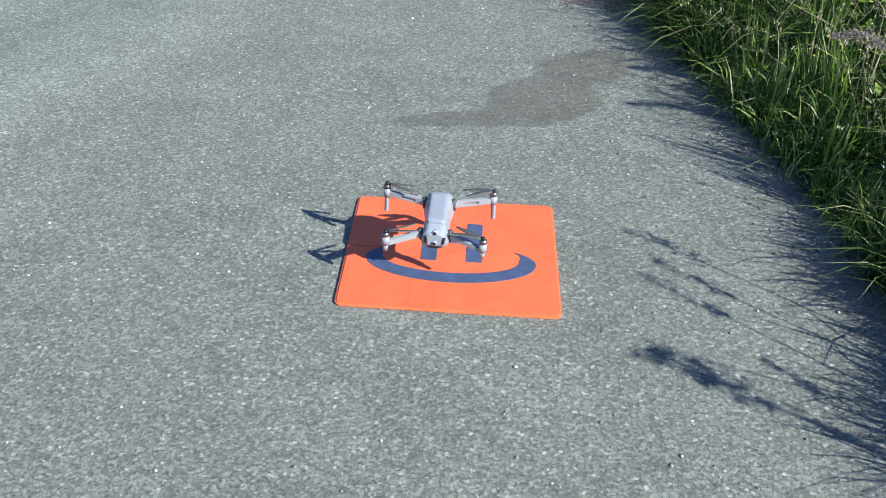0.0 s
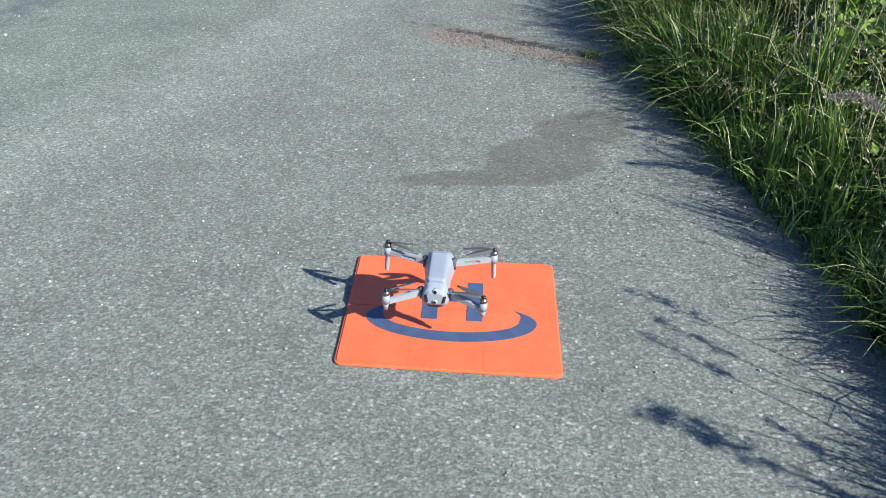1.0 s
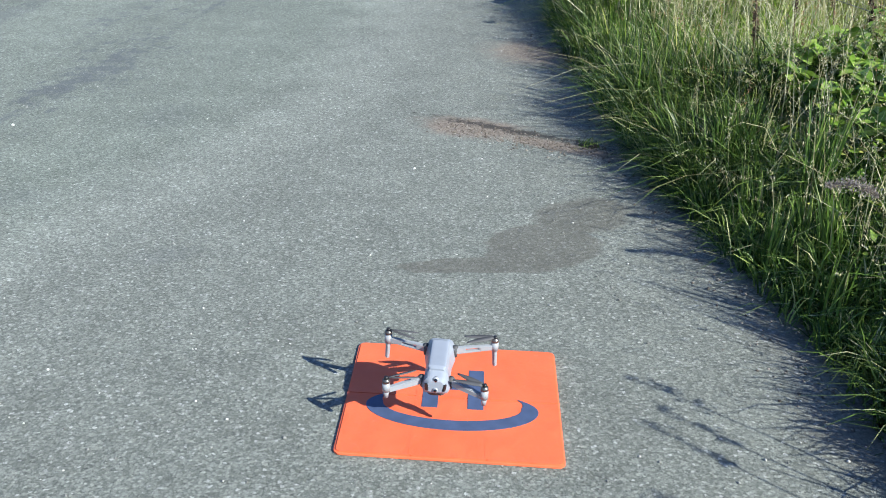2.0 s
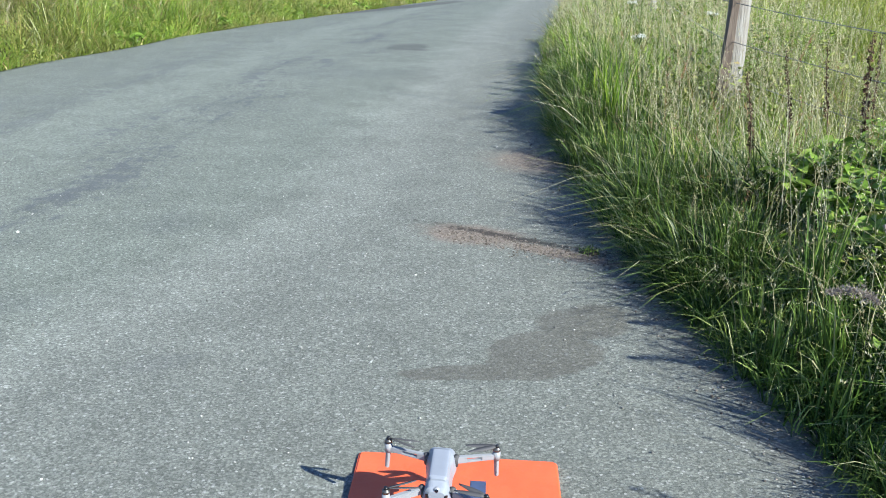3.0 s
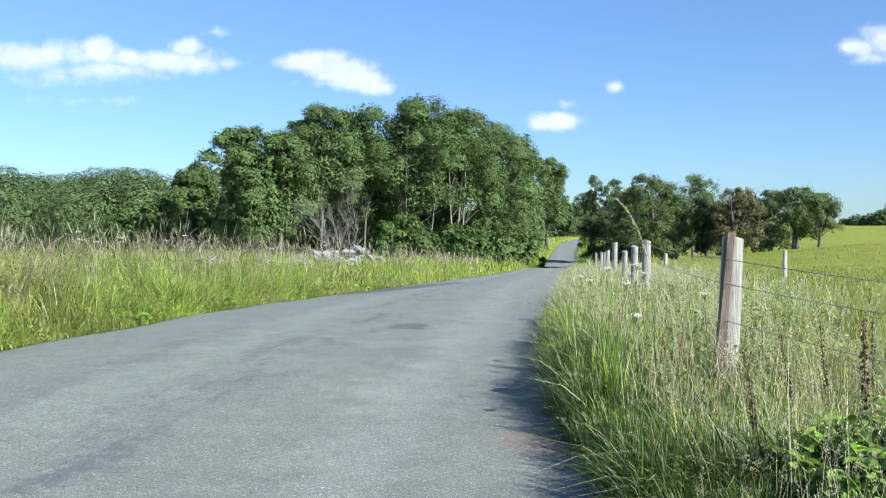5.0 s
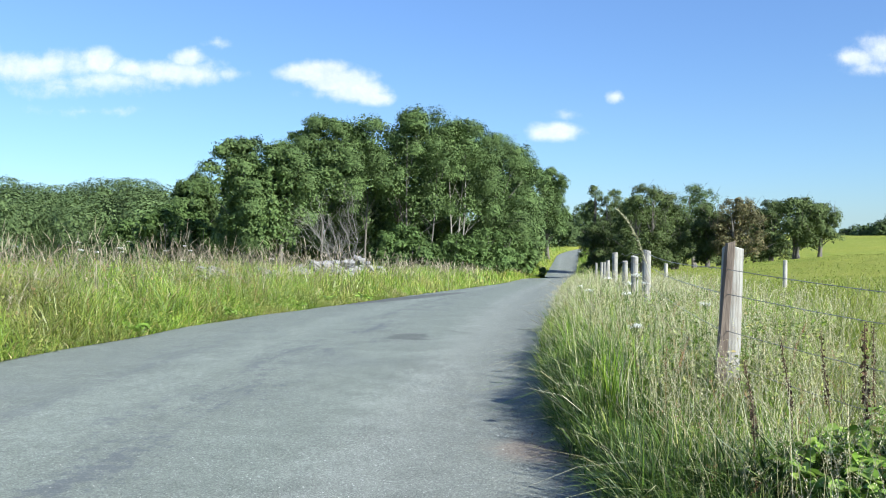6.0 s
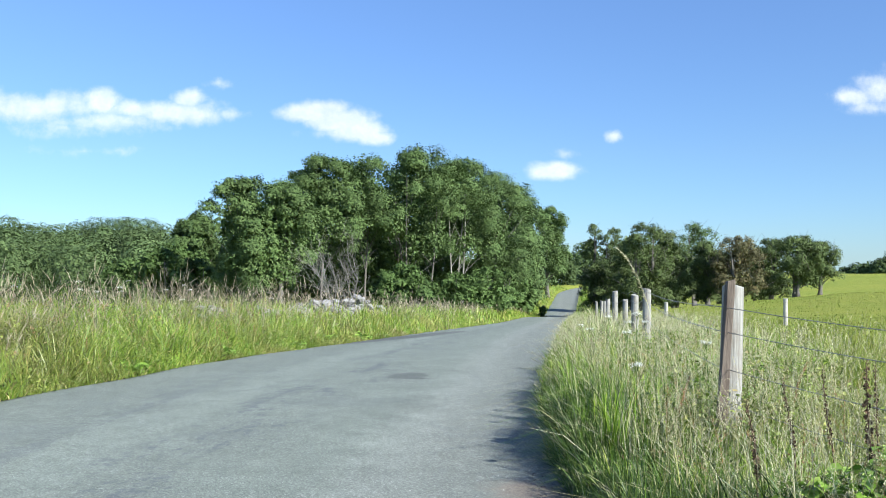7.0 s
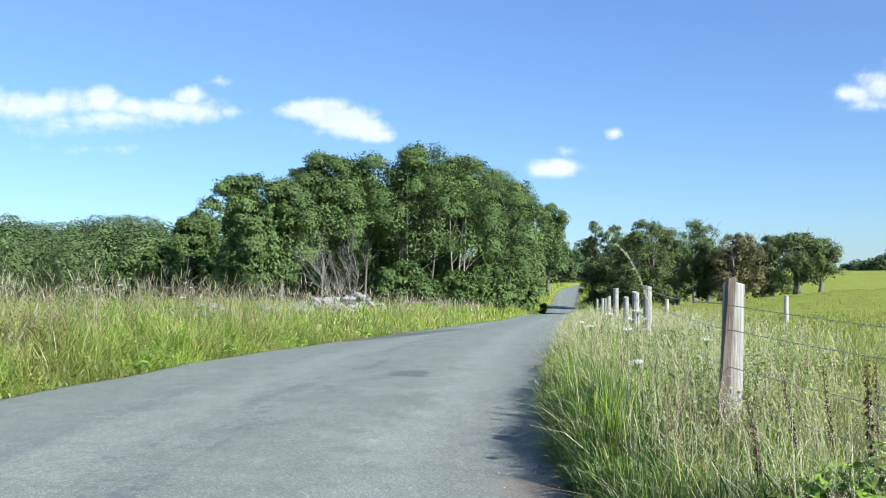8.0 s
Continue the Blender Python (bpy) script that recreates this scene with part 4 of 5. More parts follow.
SHRUBS = ((722, 67, -0.2, 2.0), (812, 80, -1.0, 2.2), (690, 78, -0.8, 2.0), (765, 74, -1.6, 1.5), (860, 86, -0.6, 2.4), (890, 93, -0.9, 2.3), (922, 118, -2.0, 2.6), (480, 90, -0.4, 2.6),
          (405, 90, 0.2, 3.0), (345, 76, 0.2, 2.4), (285, 74, 1.0, 3.0), (230, 80, 0.2, 3.0), (610, 104, 1.0, 4.2), (700, 110, 1.0, 4.4),
          (520, 100, 1.2, 4.0), (430, 92, 0.6, 3.6), (800, 112, 0.5, 4.4), (900, 116, -0.5, 3.2), (935, 150, -2.2, 2.6), (320, 80, 1.6, 3.4), (655, 108, 3.6, 4.4), (750, 112, 3.4, 4.4), (560, 104, 3.4, 4.2), (705, 110, 3.6, 4.2), (610, 108, 3.6, 4.2))
for i, (px, d, top, half) in enumerate(SHRUBS):
    x = seen_x(px, d)
    h = EYE[2] + top - float(land_z(x, d))
    tree("shrub", x, d, h, half, 300 + i, 9000 if d < 80 else 6500, MAT_SHRUB, "dense green shrub at the foot of the copse", "shrub", crown_from=0.05, stems=3, leaf=0.2 if d < 100 else 0.36, lobes_n=22, trunk_r=0.05)

tree("shrub", seen_x(962, 120), 120, 1.7, 0.7, 390, 1500, MAT_SHRUB, "small dark bush where the lane dips", "shrub", crown_from=0.02, stems=2, leaf=0.15, lobes_n=14, trunk_r=0.03)

# hawthorns along the far side of the meadow: bearing, distance, top above the eye, half width, kind
HAWTHORN = ((1052, 138, 5.2, 2.6, 0), (1088, 136, 4.6, 3.0, 0), (1062, 122, 0.2, 3.2, 0), (1092, 118, 0.4, 3.2, 0), (1142, 94, 3.7, 3.2, 0), (1178, 98, 3.0, 3.2, 0), (1234, 118, 4.6, 3.6, 2), (1250, 96, 1.9, 2.6, 0), (1308, 92, 2.4, 3.0, 1),
            (1366, 104, 2.4, 3.0, 0), (1412, 96, 2.5, 3.2, 0), (1450, 97, 2.0, 2.7, 0), (1112, 112, 2.4, 3.0, 0), (1195, 108, 1.8, 3.2, 0), (1340, 110, 1.4, 3.0, 0), (1270, 106, 1.2, 3.0, 0))
for i, (px, d, top, half, sort) in enumerate(HAWTHORN):
    x = seen_x(px, d)
    h = EYE[2] + top - float(land_z(x, d))
    tree("hawthorn" if sort < 2 else "ash_tree", x, d, h, half, 500 + i, 9000 if sort == 2 else 16000, (MAT_HAWTHORN, MAT_RUST, MAT_ASH)[sort],
         ("dark green hawthorn at the meadow's edge", "browning old hawthorn at the meadow's edge", "airy pale green ash tree behind the hawthorns")[sort],
         crown_from=0.2 if px > 1400 else 0.35 if sort == 2 else 0.06, stems=2, leaf=0.15, lobes_n=34, trunk_r=0.16, twiggy=1)


def far_wood(name, spots, seed, per, leaf, label):
    """Woodland too far off to count its trees."""
    r = np.random.default_rng(seed)
    lobes = []
    for x, y, top, half in spots:
        z0 = float(land_z(x, y))
        for k in range(9):
            a, rho = r.random() * 6.283, half * 0.7 * r.random() ** 0.5
            rad = half * (0.36 + 0.30 * r.random())
            z = z0 + (top - z0) * (0.05 + 0.95 * r.random() ** 0.6) - rad * 0.8
            lobes.append((np.array([x + math.cos(a) * rho, y + math.sin(a) * rho, z]), rad, np.zeros(3)))
    v, t = crown_leaves(r, lobes, per * len(spots), leaf, 0.16, (0.86, 0.16), 0.08)
    return tagged(quick(name, v, tris=t, mat=MAT_FARWOOD), label, "woodland", kind="stuff")


r_ = np.random.default_rng(5)
spots = []
for i in range(64):
    px, d = -120 + 540 * r_.random(), 120 + 110 * r_.random()
    edge = 376 + 14 * math.sin(px * 0.021) + (12 if px > 180 else 0)
    top = EYE[2] + d * (456 - edge) / FOCAL * (0.55 + 0.45 * (d - 120) / 110) - 1.2 * r_.random()
    spots.append((seen_x(px, d), d, top, 4.5 + 2.5 * r_.random()))
for i in range(26):
    px = -130 + 20.5 * i
    edge = 388 + 7 * math.sin(px * 0.021) + 5 * math.sin(px * 0.067) + (10 if px > 180 else 0)
    spots.append((seen_x(px, 226), 226, EYE[2] + 226 * (456 - edge) / FOCAL, 6.0))
far_wood("far_wood", spots, 8, 3000, 0.42, "wooded slope of dense green trees in the distance")
spots = [(seen_x(px, d), d, EYE[2] + up, half) for px, d, up, half in ((1525, 215, -0.9, 3.0), (1545, 212, -0.2, 3.0), (1568, 210, 0.9, 3.6), (1505, 220, -1.6, 2.4), (1610, 210, 2.0, 5), (1660, 210, 2.5, 5),
                                                                       (1008, 222, 0.5, 3.5), (985, 225, 4.2, 5.5), (1025, 232, 4.0, 5.5), (1060, 228, 3.4, 5), (1100, 235, 4.2, 5.5), (1145, 240, 3.5, 5.5), (950, 215, 3.5, 5), (1180, 240, 4, 6))]
far_wood("far_hedge_trees", spots, 9, 3000, 0.55, "dark hedgerow trees on the skyline")


def dead_bush(x, y, height, seed):
    r = np.random.default_rng(seed)
    root = tagged(new("dead_bush"), "bare grey dead bush before the copse", "bush")
    root.location = (x, y, float(land_z(x, y)) - 0.05)
    limbs, twigs = [], []

    def grow(p, d, length, rad, depth):
        k = np.linspace(0, 1, 6)[:, None]
        bow = np.cross(d, unit(r, 1)[0]) * length * 0.18
        pts = p + d * length * k + bow * np.sin(k * 2.6)
        (limbs if depth < 2 else twigs).append((pts, rad * (1 - 0.65 * k[:, 0])))
        if depth < 4:
            for j in range(4 if depth < 2 else 3):
                s = pts[2 + (j + r.integers(0, 2)) % 4]
                nd = d + unit(r, 1)[0] * 0.75 + np.array([0, 0, 0.12])
                grow(s, nd / np.linalg.norm(nd), length * (0.5 + 0.2 * r.random()), rad * 0.5, depth + 1)

    for j in range(6):
        a = j * 1.05 + r.random()
        d = np.array([math.cos(a) * 0.4, math.sin(a) * 0.4, 0.85 + 0.5 * r.random()])
        grow(np.zeros(3), d / np.linalg.norm(d), height * (0.5 + 0.25 * r.random()), 0.05, 0)
    tubes("branchwork", limbs, MAT_DEAD, root, 5)
    tagged(tubes("twig_mass", twigs, MAT_DEAD, root, 3), kind="stuff")


dead_bush(seen_x(598, 60), 60, 4.2, 3)

# ---- fence along the meadow ----


def round_post(name, x, y, height, radius, mat, label, seed, lean=(0, 0), point=0.0, category="fence post", group="posts of the wire fence"):
    r = random.Random(seed)
    bm = bmesh.new()
    rings, sides = 9, 14
    loops = []
    for i in range(rings):
        t = i / (rings - 1)
        z = -0.25 + (height + 0.25) * t
        rad = radius * (1.05 - 0.1 * t)
        loops.append([bm.verts.new((math.cos(a) * rad * (1 + 0.05 * math.sin(3 * a + seed)) + lean[0] * t, math.sin(a) * rad * (1 + 0.06 * math.sin(2 * a + seed)) + lean[1] * t,
                                    z + (point * math.cos(a + seed) * 0.5 if i == rings - 1 else 0) + r.uniform(-0.004, 0.004)))
                      for a in (j * 6.28318 / sides for j in range(sides))])
    for a, b in zip(loops, loops[1:]):
        for j in range(sides):
            bm.faces.new((a[j], a[(j + 1) % sides], b[(j + 1) % sides], b[j]))
    top = bm.faces.new(loops[-1])
    bmesh.ops.inset_region(bm, faces=[top], thickness=radius * 0.12)
    bmesh.ops.translate(bm, verts=list(top.verts), vec=(0, 0, 0.008))
    me = bpy.data.meshes.new(name)
    bm.to_mesh(me)
    bm.free()
    me.materials.append(mat)
    for p in me.polygons:
        p.use_smooth = abs(p.normal.z) < 0.6
    ob = new(name, me)
    ob.location = (x, y, float(land_z(x, y)))
    return tagged(ob, label, category, group)


WOODEN = "weathered grey wooden fence post in long grass"
FENCE = [(2.85, 2.6, 1.13, 0.07), (1.885, 6.4, 1.07, 0.073), (3.08, 14.6, 0.95, 0.064), (3.28, 16.5, 0.87, 0.062), (3.59, 19.0, 0.79, 0.055), (4.28, 24.0, 1.05, 0.07),
         (4.82, 28.2, 0.91, 0.065), (5.7, 34, 0.93, 0.06), (6.5, 39.5, 0.98, 0.06), (7.4, 46.5, 1.03, 0.06)]
for i, (x, y, h, r) in enumerate(FENCE):
    round_post("fence_post", x, y, h, r, MAT_WOOD, WOODEN if i != 1 else "thick weathered grey fence post with a brown stake tied to it", 20 + i, lean=((0.01, 0.02) if i != 1 else (0.035, 0.0)), point=0.03)


def split_stake():
    bm = bmesh.new()
    bmesh.ops.create_cube(bm, size=1)
    for v in bm.verts:
        t = v.co.z + 0.5
        v.co = Vector((v.co.x * 0.065 * (1.1 - 0.35 * t), v.co.y * 0.05, t * 1.23 - 0.1))
    bmesh.ops.subdivide_edges(bm, edges=[e for e in bm.edges if abs(e.verts[0].co.z - e.verts[1].co.z) > 0.5], cuts=7)
    r = random.Random(4)
    for v in bm.verts:
        t = (v.co.z + 0.1) / 1.23
        v.co.x += 0.085 * t - 0.055 + r.uniform(-0.004, 0.004)
        if t > 0.99:
            v.co.z += r.uniform(-0.03, 0.012)
    bmesh.ops.bevel(bm, geom=list(bm.edges), offset=0.004, segments=1, affect="EDGES")
    me = bpy.data.meshes.new("stake")
    bm.to_mesh(me)
    bm.free()
    me.materials.append(bark_material("brown_split_wood", (0.07, 0.05, 0.038), (0.23, 0.185, 0.15)))
    ob = new("stake", me)
    ob.location = (1.845, 6.295, float(land_z(1.9, 6.4)))
    return tagged(ob, "brown split wooden stake tied to the thick post", "stake")


split_stake()

for i, (px, d, h, r) in enumerate(((1391, 33, 0.95, 0.075), (1180, 36, 0.85, 0.07))):
    x = seen_x(px, d)
    round_post("field_post", x, d, h, r, MAT_WHITE_POST, "pale post standing alone in the meadow", 60 + i, category="post", group="pale posts in the meadow")


def wire(z_over, barbs, seed):
    r = random.Random(seed)
    items, pts = [], []
    for (x0, y0, h0, _), (x1, y1, h1, _) in zip(FENCE, FENCE[1:]):
        a = Vector((x0 - 0.06, y0 - 0.02, float(land_z(x0, y0)) + z_over))
        b = Vector((x1 - 0.06, y1 - 0.02, float(land_z(x1, y1)) + z_over))
        for k in range(8):
            f = k / 8
            p = a.lerp(b, f) - Vector((0, 0, 0.05 * math.sin(f * math.pi)))
            pts.append(tuple(p))
        if barbs and y0 < 16:
            n = int((b - a).length / 0.12)
            for k in range(n):
                f = (k + 0.5) / n
                p = a.lerp(b, f) - Vector((0, 0, 0.05 * math.sin(f * math.pi)))
                d = Vector((r.uniform(-1, 1), r.uniform(-1, 1), r.uniform(-1, 1))).normalized() * 0.014
                items.append(([tuple(p - d), tuple(p), tuple(p + d)], (0.0012, 0.002, 0.0012)))
    root = tagged(new("fence_wire"), "sagging strand of rusty barbed wire between fence posts", "wire", "strands of the wire fence")
    tubes("strand", [(pts, [0.0026] * len(pts))], MAT_WIRE, root, 5)
    if items:
        tagged(tubes("barb_row", items, MAT_WIRE, root, 3), kind="stuff")


for i, z in enumerate((0.95, 0.79, 0.55, 0.33)):
    wire(z, i < 2, i)


# ---- tumbled dry stone wall behind the bank ----


def stone_mesh(seed):
    r = random.Random(seed)
    bm = bmesh.new()
    bmesh.ops.create_icosphere(bm, subdivisions=1, radius=0.5)
    for v in bm.verts:
        v.co = Vector((v.co.x * 1.25, v.co.y * 0.9, v.co.z * 0.62)) * r.uniform(0.78, 1.2)
    me = bpy.data.meshes.new("stone")
    bm.to_mesh(me)
    bm.free()
    me.materials.append(MAT_STONE)
    return me


stone_shapes = [stone_mesh(s) for s in range(9)]
wall = tagged(new("dry_stone_wall"), "tumbled grey limestone wall half hidden in tall grass", "stone wall")
r = random.Random(77)
for i in range(230):
    y = 19 + 19 * r.random()
    x = float(road_left(y)) - 2.35 + r.uniform(-0.22, 0.22)
    tall = 0.32 + 0.38 * ramp01(y, 25, 29) * (1 - ramp01(y, 35, 38)) + 0.10 * math.sin(y * 1.9)
    z = float(land_z(x, y)) + 0.05 + r.random() ** 0.75 * float(tall)
    s = new("stone", stone_shapes[r.randrange(9)])
    s.parent = wall
    s.location = (x, y, z)
    s.rotation_euler = (r.uniform(-0.5, 0.5), r.uniform(-0.5, 0.5), r.uniform(0, 6.28))
    k = r.uniform(0.18, 0.42)
    s.scale = (k, k, k)


# ---- landing pad ----
PAD_X, PAD_Y = 0.034, 2.12
PAD_TURN, PAD_W, PAD_D = -5.6, 0.546, 0.511


def flat_shape(points, thick, z):
    bm = bmesh.new()
    vs = [bm.verts.new((x, y, z)) for x, y in points]
    f = bm.faces.new(vs)
    ex = bmesh.ops.extrude_face_region(bm, geom=[f])
    bmesh.ops.translate(bm, verts=[v for v in ex["geom"] if isinstance(v, bmesh.types.BMVert)], vec=(0, 0, thick))
    bmesh.ops.recalc_face_normals(bm, faces=bm.faces)
    return bm


def rounded(x0, y0, x1, y1, radii, steps=5):
    """Outline of a rectangle with its own radius at each corner, from the lower left anticlockwise."""
    pts = []
    for (cx, cy, sx, sy, a0), r in zip(((x0, y0, 1, 1, 180), (x1, y0, -1, 1, 270), (x1, y1, -1, -1, 0), (x0, y1, 1, -1, 90)), radii):
        for k in range(steps if r > 0.003 else 1):
            a = radians(a0 + 90 * (k / (steps - 1) if r > 0.003 else 0.5))
            pts.append((cx + sx * r + math.cos(a) * r, cy + sy * r + math.sin(a) * r) if r > 0.003 else (cx, cy))
    return pts


def landing_pad():
    root = tagged(new("landing_pad"), "bright orange folding landing pad with a navy letter H and arc", "landing pad")
    root.location, root.rotation_euler = (PAD_X, PAD_Y, 0.002), (0, 0, radians(PAD_TURN))
    w, d = PAD_W / 2, PAD_D / 2
    third = PAD_W / 3
    rows = (-d, -0.002, d)
    for c in range(3):
        for q in range(2):
            x0, x1 = -w + c * third + (0.0007 if c else 0), -w + (c + 1) * third - (0.0007 if c < 2 else 0)
            y0, y1 = rows[q] + (0.0003 if q else 0), rows[q + 1] - (0.0003 if not q else 0)
            rad = [0, 0, 0, 0]
            if c == 0 and q == 0: rad[0] = 0.014
            if c == 2 and q == 0: rad[1] = 0.014
            if c == 2 and q == 1: rad[2] = 0.014
            if c == 0 and q == 1: rad[3] = 0.014
            bm = flat_shape(rounded(x0, y0, x1, y1, rad), 0.006, 0.002)
            top = [e for e in bm.edges if all(v.co.z > 0.007 for v in e.verts)]
            bmesh.ops.bevel(bm, geom=top, offset=0.0016, segments=2, affect="EDGES")
            part("panel", bm, MAT_ORANGE, root)
    # a thin stitched hem around the pad, and soft cloth in the folds
    hem = bmesh.new()
    outer, inn = rounded(-w - 0.004, -d - 0.004, w + 0.004, d + 0.004, [0.018] * 4), rounded(-w, -d, w, d, [0.014] * 4)
    a = [hem.verts.new((x, y, 0.0045)) for x, y in outer]
    a0 = [hem.verts.new((x, y, 0.0)) for x, y in outer]
    b = [hem.verts.new((x, y, 0.0055)) for x, y in inn]
    for i in range(len(a)):
        j = (i + 1) % len(a)
        hem.faces.new((a[i], a[j], b[j], b[i]))
        hem.faces.new((a0[i], a0[j], a[j], a[i]))
    part("hem", hem, MAT_SEAM, root, "darker orange stitched hem")
    for c in (1, 2):
        x = -w + c * third
        part("fold", flat_shape(rounded(x - 0.005, -d + 0.004, x + 0.005, d - 0.004, [0] * 4), 0.0073, 0.001), MAT_ORANGE, root, "stitched fold between panels")
    # printed letter: two posts and a bar
    for name, box in (("letter_stroke", (-0.078, -0.050, -0.037, 0.134)), ("letter_stroke", (0.040, -0.050, 0.081, 0.134)), ("letter_bar", (-0.037, 0.036, 0.040, 0.065))):
        part(name, flat_shape(rounded(*box, [0] * 4), 0.0010, 0.0080), MAT_NAVY, root, "navy printed stroke of the letter")
    # printed crescent, thick below and pointed at its ends
    bm = bmesh.new()
    prev = None
    for k in range(73):
        a = radians(138 + 264 * k / 72)
        t = abs(k / 36 - 1)
        ox, oy = 0.221 * math.cos(a), -0.047 + (0.098 if math.sin(a) < 0 else 0.080) * math.sin(a)
        ix, iy = 0.178 * math.cos(a), -0.039 + (0.065 if math.sin(a) < 0 else 0.058) * math.sin(a)
        if t > 0.70:
            f = ((t - 0.70) / 0.30) ** 1.3
            ix, iy = ix + (ox - ix) * f, iy + (oy - iy) * f
        row = [bm.verts.new((ox, oy, 0.0090)), bm.verts.new((ix, iy + 0.0002, 0.0090))]
        if prev:
            bm.faces.new((prev[0], row[0], row[1], prev[1]))
        prev = row
    bm.normal_update()
    if bm.faces[:][0].normal.z < 0:
        bmesh.ops.reverse_faces(bm, faces=list(bm.faces))
    ex = bmesh.ops.extrude_face_region(bm, geom=list(bm.faces))
    bmesh.ops.translate(bm, verts=[v for v in ex["geom"] if isinstance(v, bmesh.types.BMVert)], vec=(0, 0, -0.0010))
    bmesh.ops.recalc_face_normals(bm, faces=list(bm.faces))
    part("arc", bm, MAT_NAVY, root, "navy printed arc under the letter")
    # the cloth lies slightly out of square
    for ob in root.children:
        for v in ob.data.vertices:
            v.co.x -= 0.047 * v.co.y
    return root


landing_pad()


# ---- drone ----


def loft(sections):
    """A closed body through rounded rectangles: (y, half width, low z, high z, corner share, top share)."""
    bm = bmesh.new()
    rings = []
    for y, hw, lo, hi, c, top in sections:
        mid, hh = (lo + hi) / 2, (hi - lo) / 2
        ring = []
        for k in range(24):
            a = 2 * math.pi * (k + 0.5) / 24
            ca, sa = math.cos(a), math.sin(a)
            x = math.copysign(abs(ca) ** c, ca) * hw
            z = math.copysign(abs(sa) ** c, sa) * hh
            if z > 0:
                x *= 1 - (1 - top) * (z / hh)
            ring.append(bm.verts.new((x, y, mid + z)))
        rings.append(ring)
    for a, b in zip(rings, rings[1:]):
        for k in range(24):
            bm.faces.new((a[k], a[(k + 1) % 24], b[(k + 1) % 24], b[k]))
    bm.faces.new(rings[0][::-1]), bm.faces.new(rings[-1])
    bmesh.ops.recalc_face_normals(bm, faces=bm.faces)
    return bm


def rod(a, b, r0, r1, sides=16, squash=1.0):
    """A capped tapering rod from a to b."""
    a, b = Vector(a), Vector(b)
    bm = bmesh.new()
    d = b - a
    bmesh.ops.create_cone(bm, cap_ends=True, segments=sides, radius1=r0, radius2=r1, depth=d.length)
    bmesh.ops.bevel(bm, geom=[e for e in bm.edges if len(e.link_faces) == 2 and any(len(f.verts) > 4 for f in e.link_faces)], offset=min(r0, r1) * 0.2, segments=2, affect="EDGES")
    bmesh.ops.scale(bm, verts=bm.verts, vec=(1, squash, 1))
    bmesh.ops.transform(bm, verts=bm.verts, matrix=Matrix.Translation((a + b) / 2) @ d.to_track_quat("Z", "Y").to_matrix().to_4x4())
    return bm


def beam(a, b, w0, h0, w1, h1, window=None):
    """An arm of box section with rounded edges from a to b; window: an opening cut through from front to back."""
    a, b = Vector(a), Vector(b)
    d = (b - a).normalized()
    side = d.cross(Vector((0, 0, 1))).normalized()
    up = side.cross(d)
    bm = bmesh.new()
    ts = [0, 1] if not window else [0, window[0], window[1], 1]
    rows = []
    for t in ts:
        p, w, h = a.lerp(b, t), w0 + (w1 - w0) * t, h0 + (h1 - h0) * t
        lev = (-0.5, 0.5) if not window else (-0.5, -0.18, 0.2, 0.5)
        rows.append([[bm.verts.new(p + side * (s * w / 2) + up * (h * l)) for l in lev] for s in (-1, 1)])
    n = len(rows[0][0])
    for i in range(len(ts) - 1):
        A, B = rows[i], rows[i + 1]
        for l in range(n - 1):
            if window and i == 1 and l == 1:
                bm.faces.new((A[0][1], A[1][1], B[1][1], B[0][1])), bm.faces.new((A[0][2], B[0][2], B[1][2], A[1][2]))
                bm.faces.new((A[0][1], A[0][2], A[1][2], A[1][1])), bm.faces.new((B[0][1], B[1][1], B[1][2], B[0][2]))
                continue
            bm.faces.new((A[0][l], A[0][l + 1], B[0][l + 1], B[0][l])), bm.faces.new((A[1][l], B[1][l], B[1][l + 1], A[1][l + 1]))
        bm.faces.new((A[0][0], B[0][0], B[1][0], A[1][0])), bm.faces.new((A[0][-1], A[1][-1], B[1][-1], B[0][-1]))
    for row in (rows[0], rows[-1]):
        for l in range(n - 1):
            bm.faces.new((row[0][l], row[1][l], row[1][l + 1], row[0][l + 1]))
    bmesh.ops.recalc_face_normals(bm, faces=bm.faces)
    sharp = [e for e in bm.edges if len(e.link_faces) == 2 and e.calc_face_angle() > 0.8]
    bmesh.ops.bevel(bm, geom=sharp, offset=min(w1, h1) * 0.16, segments=2, affect="EDGES")
    return bm


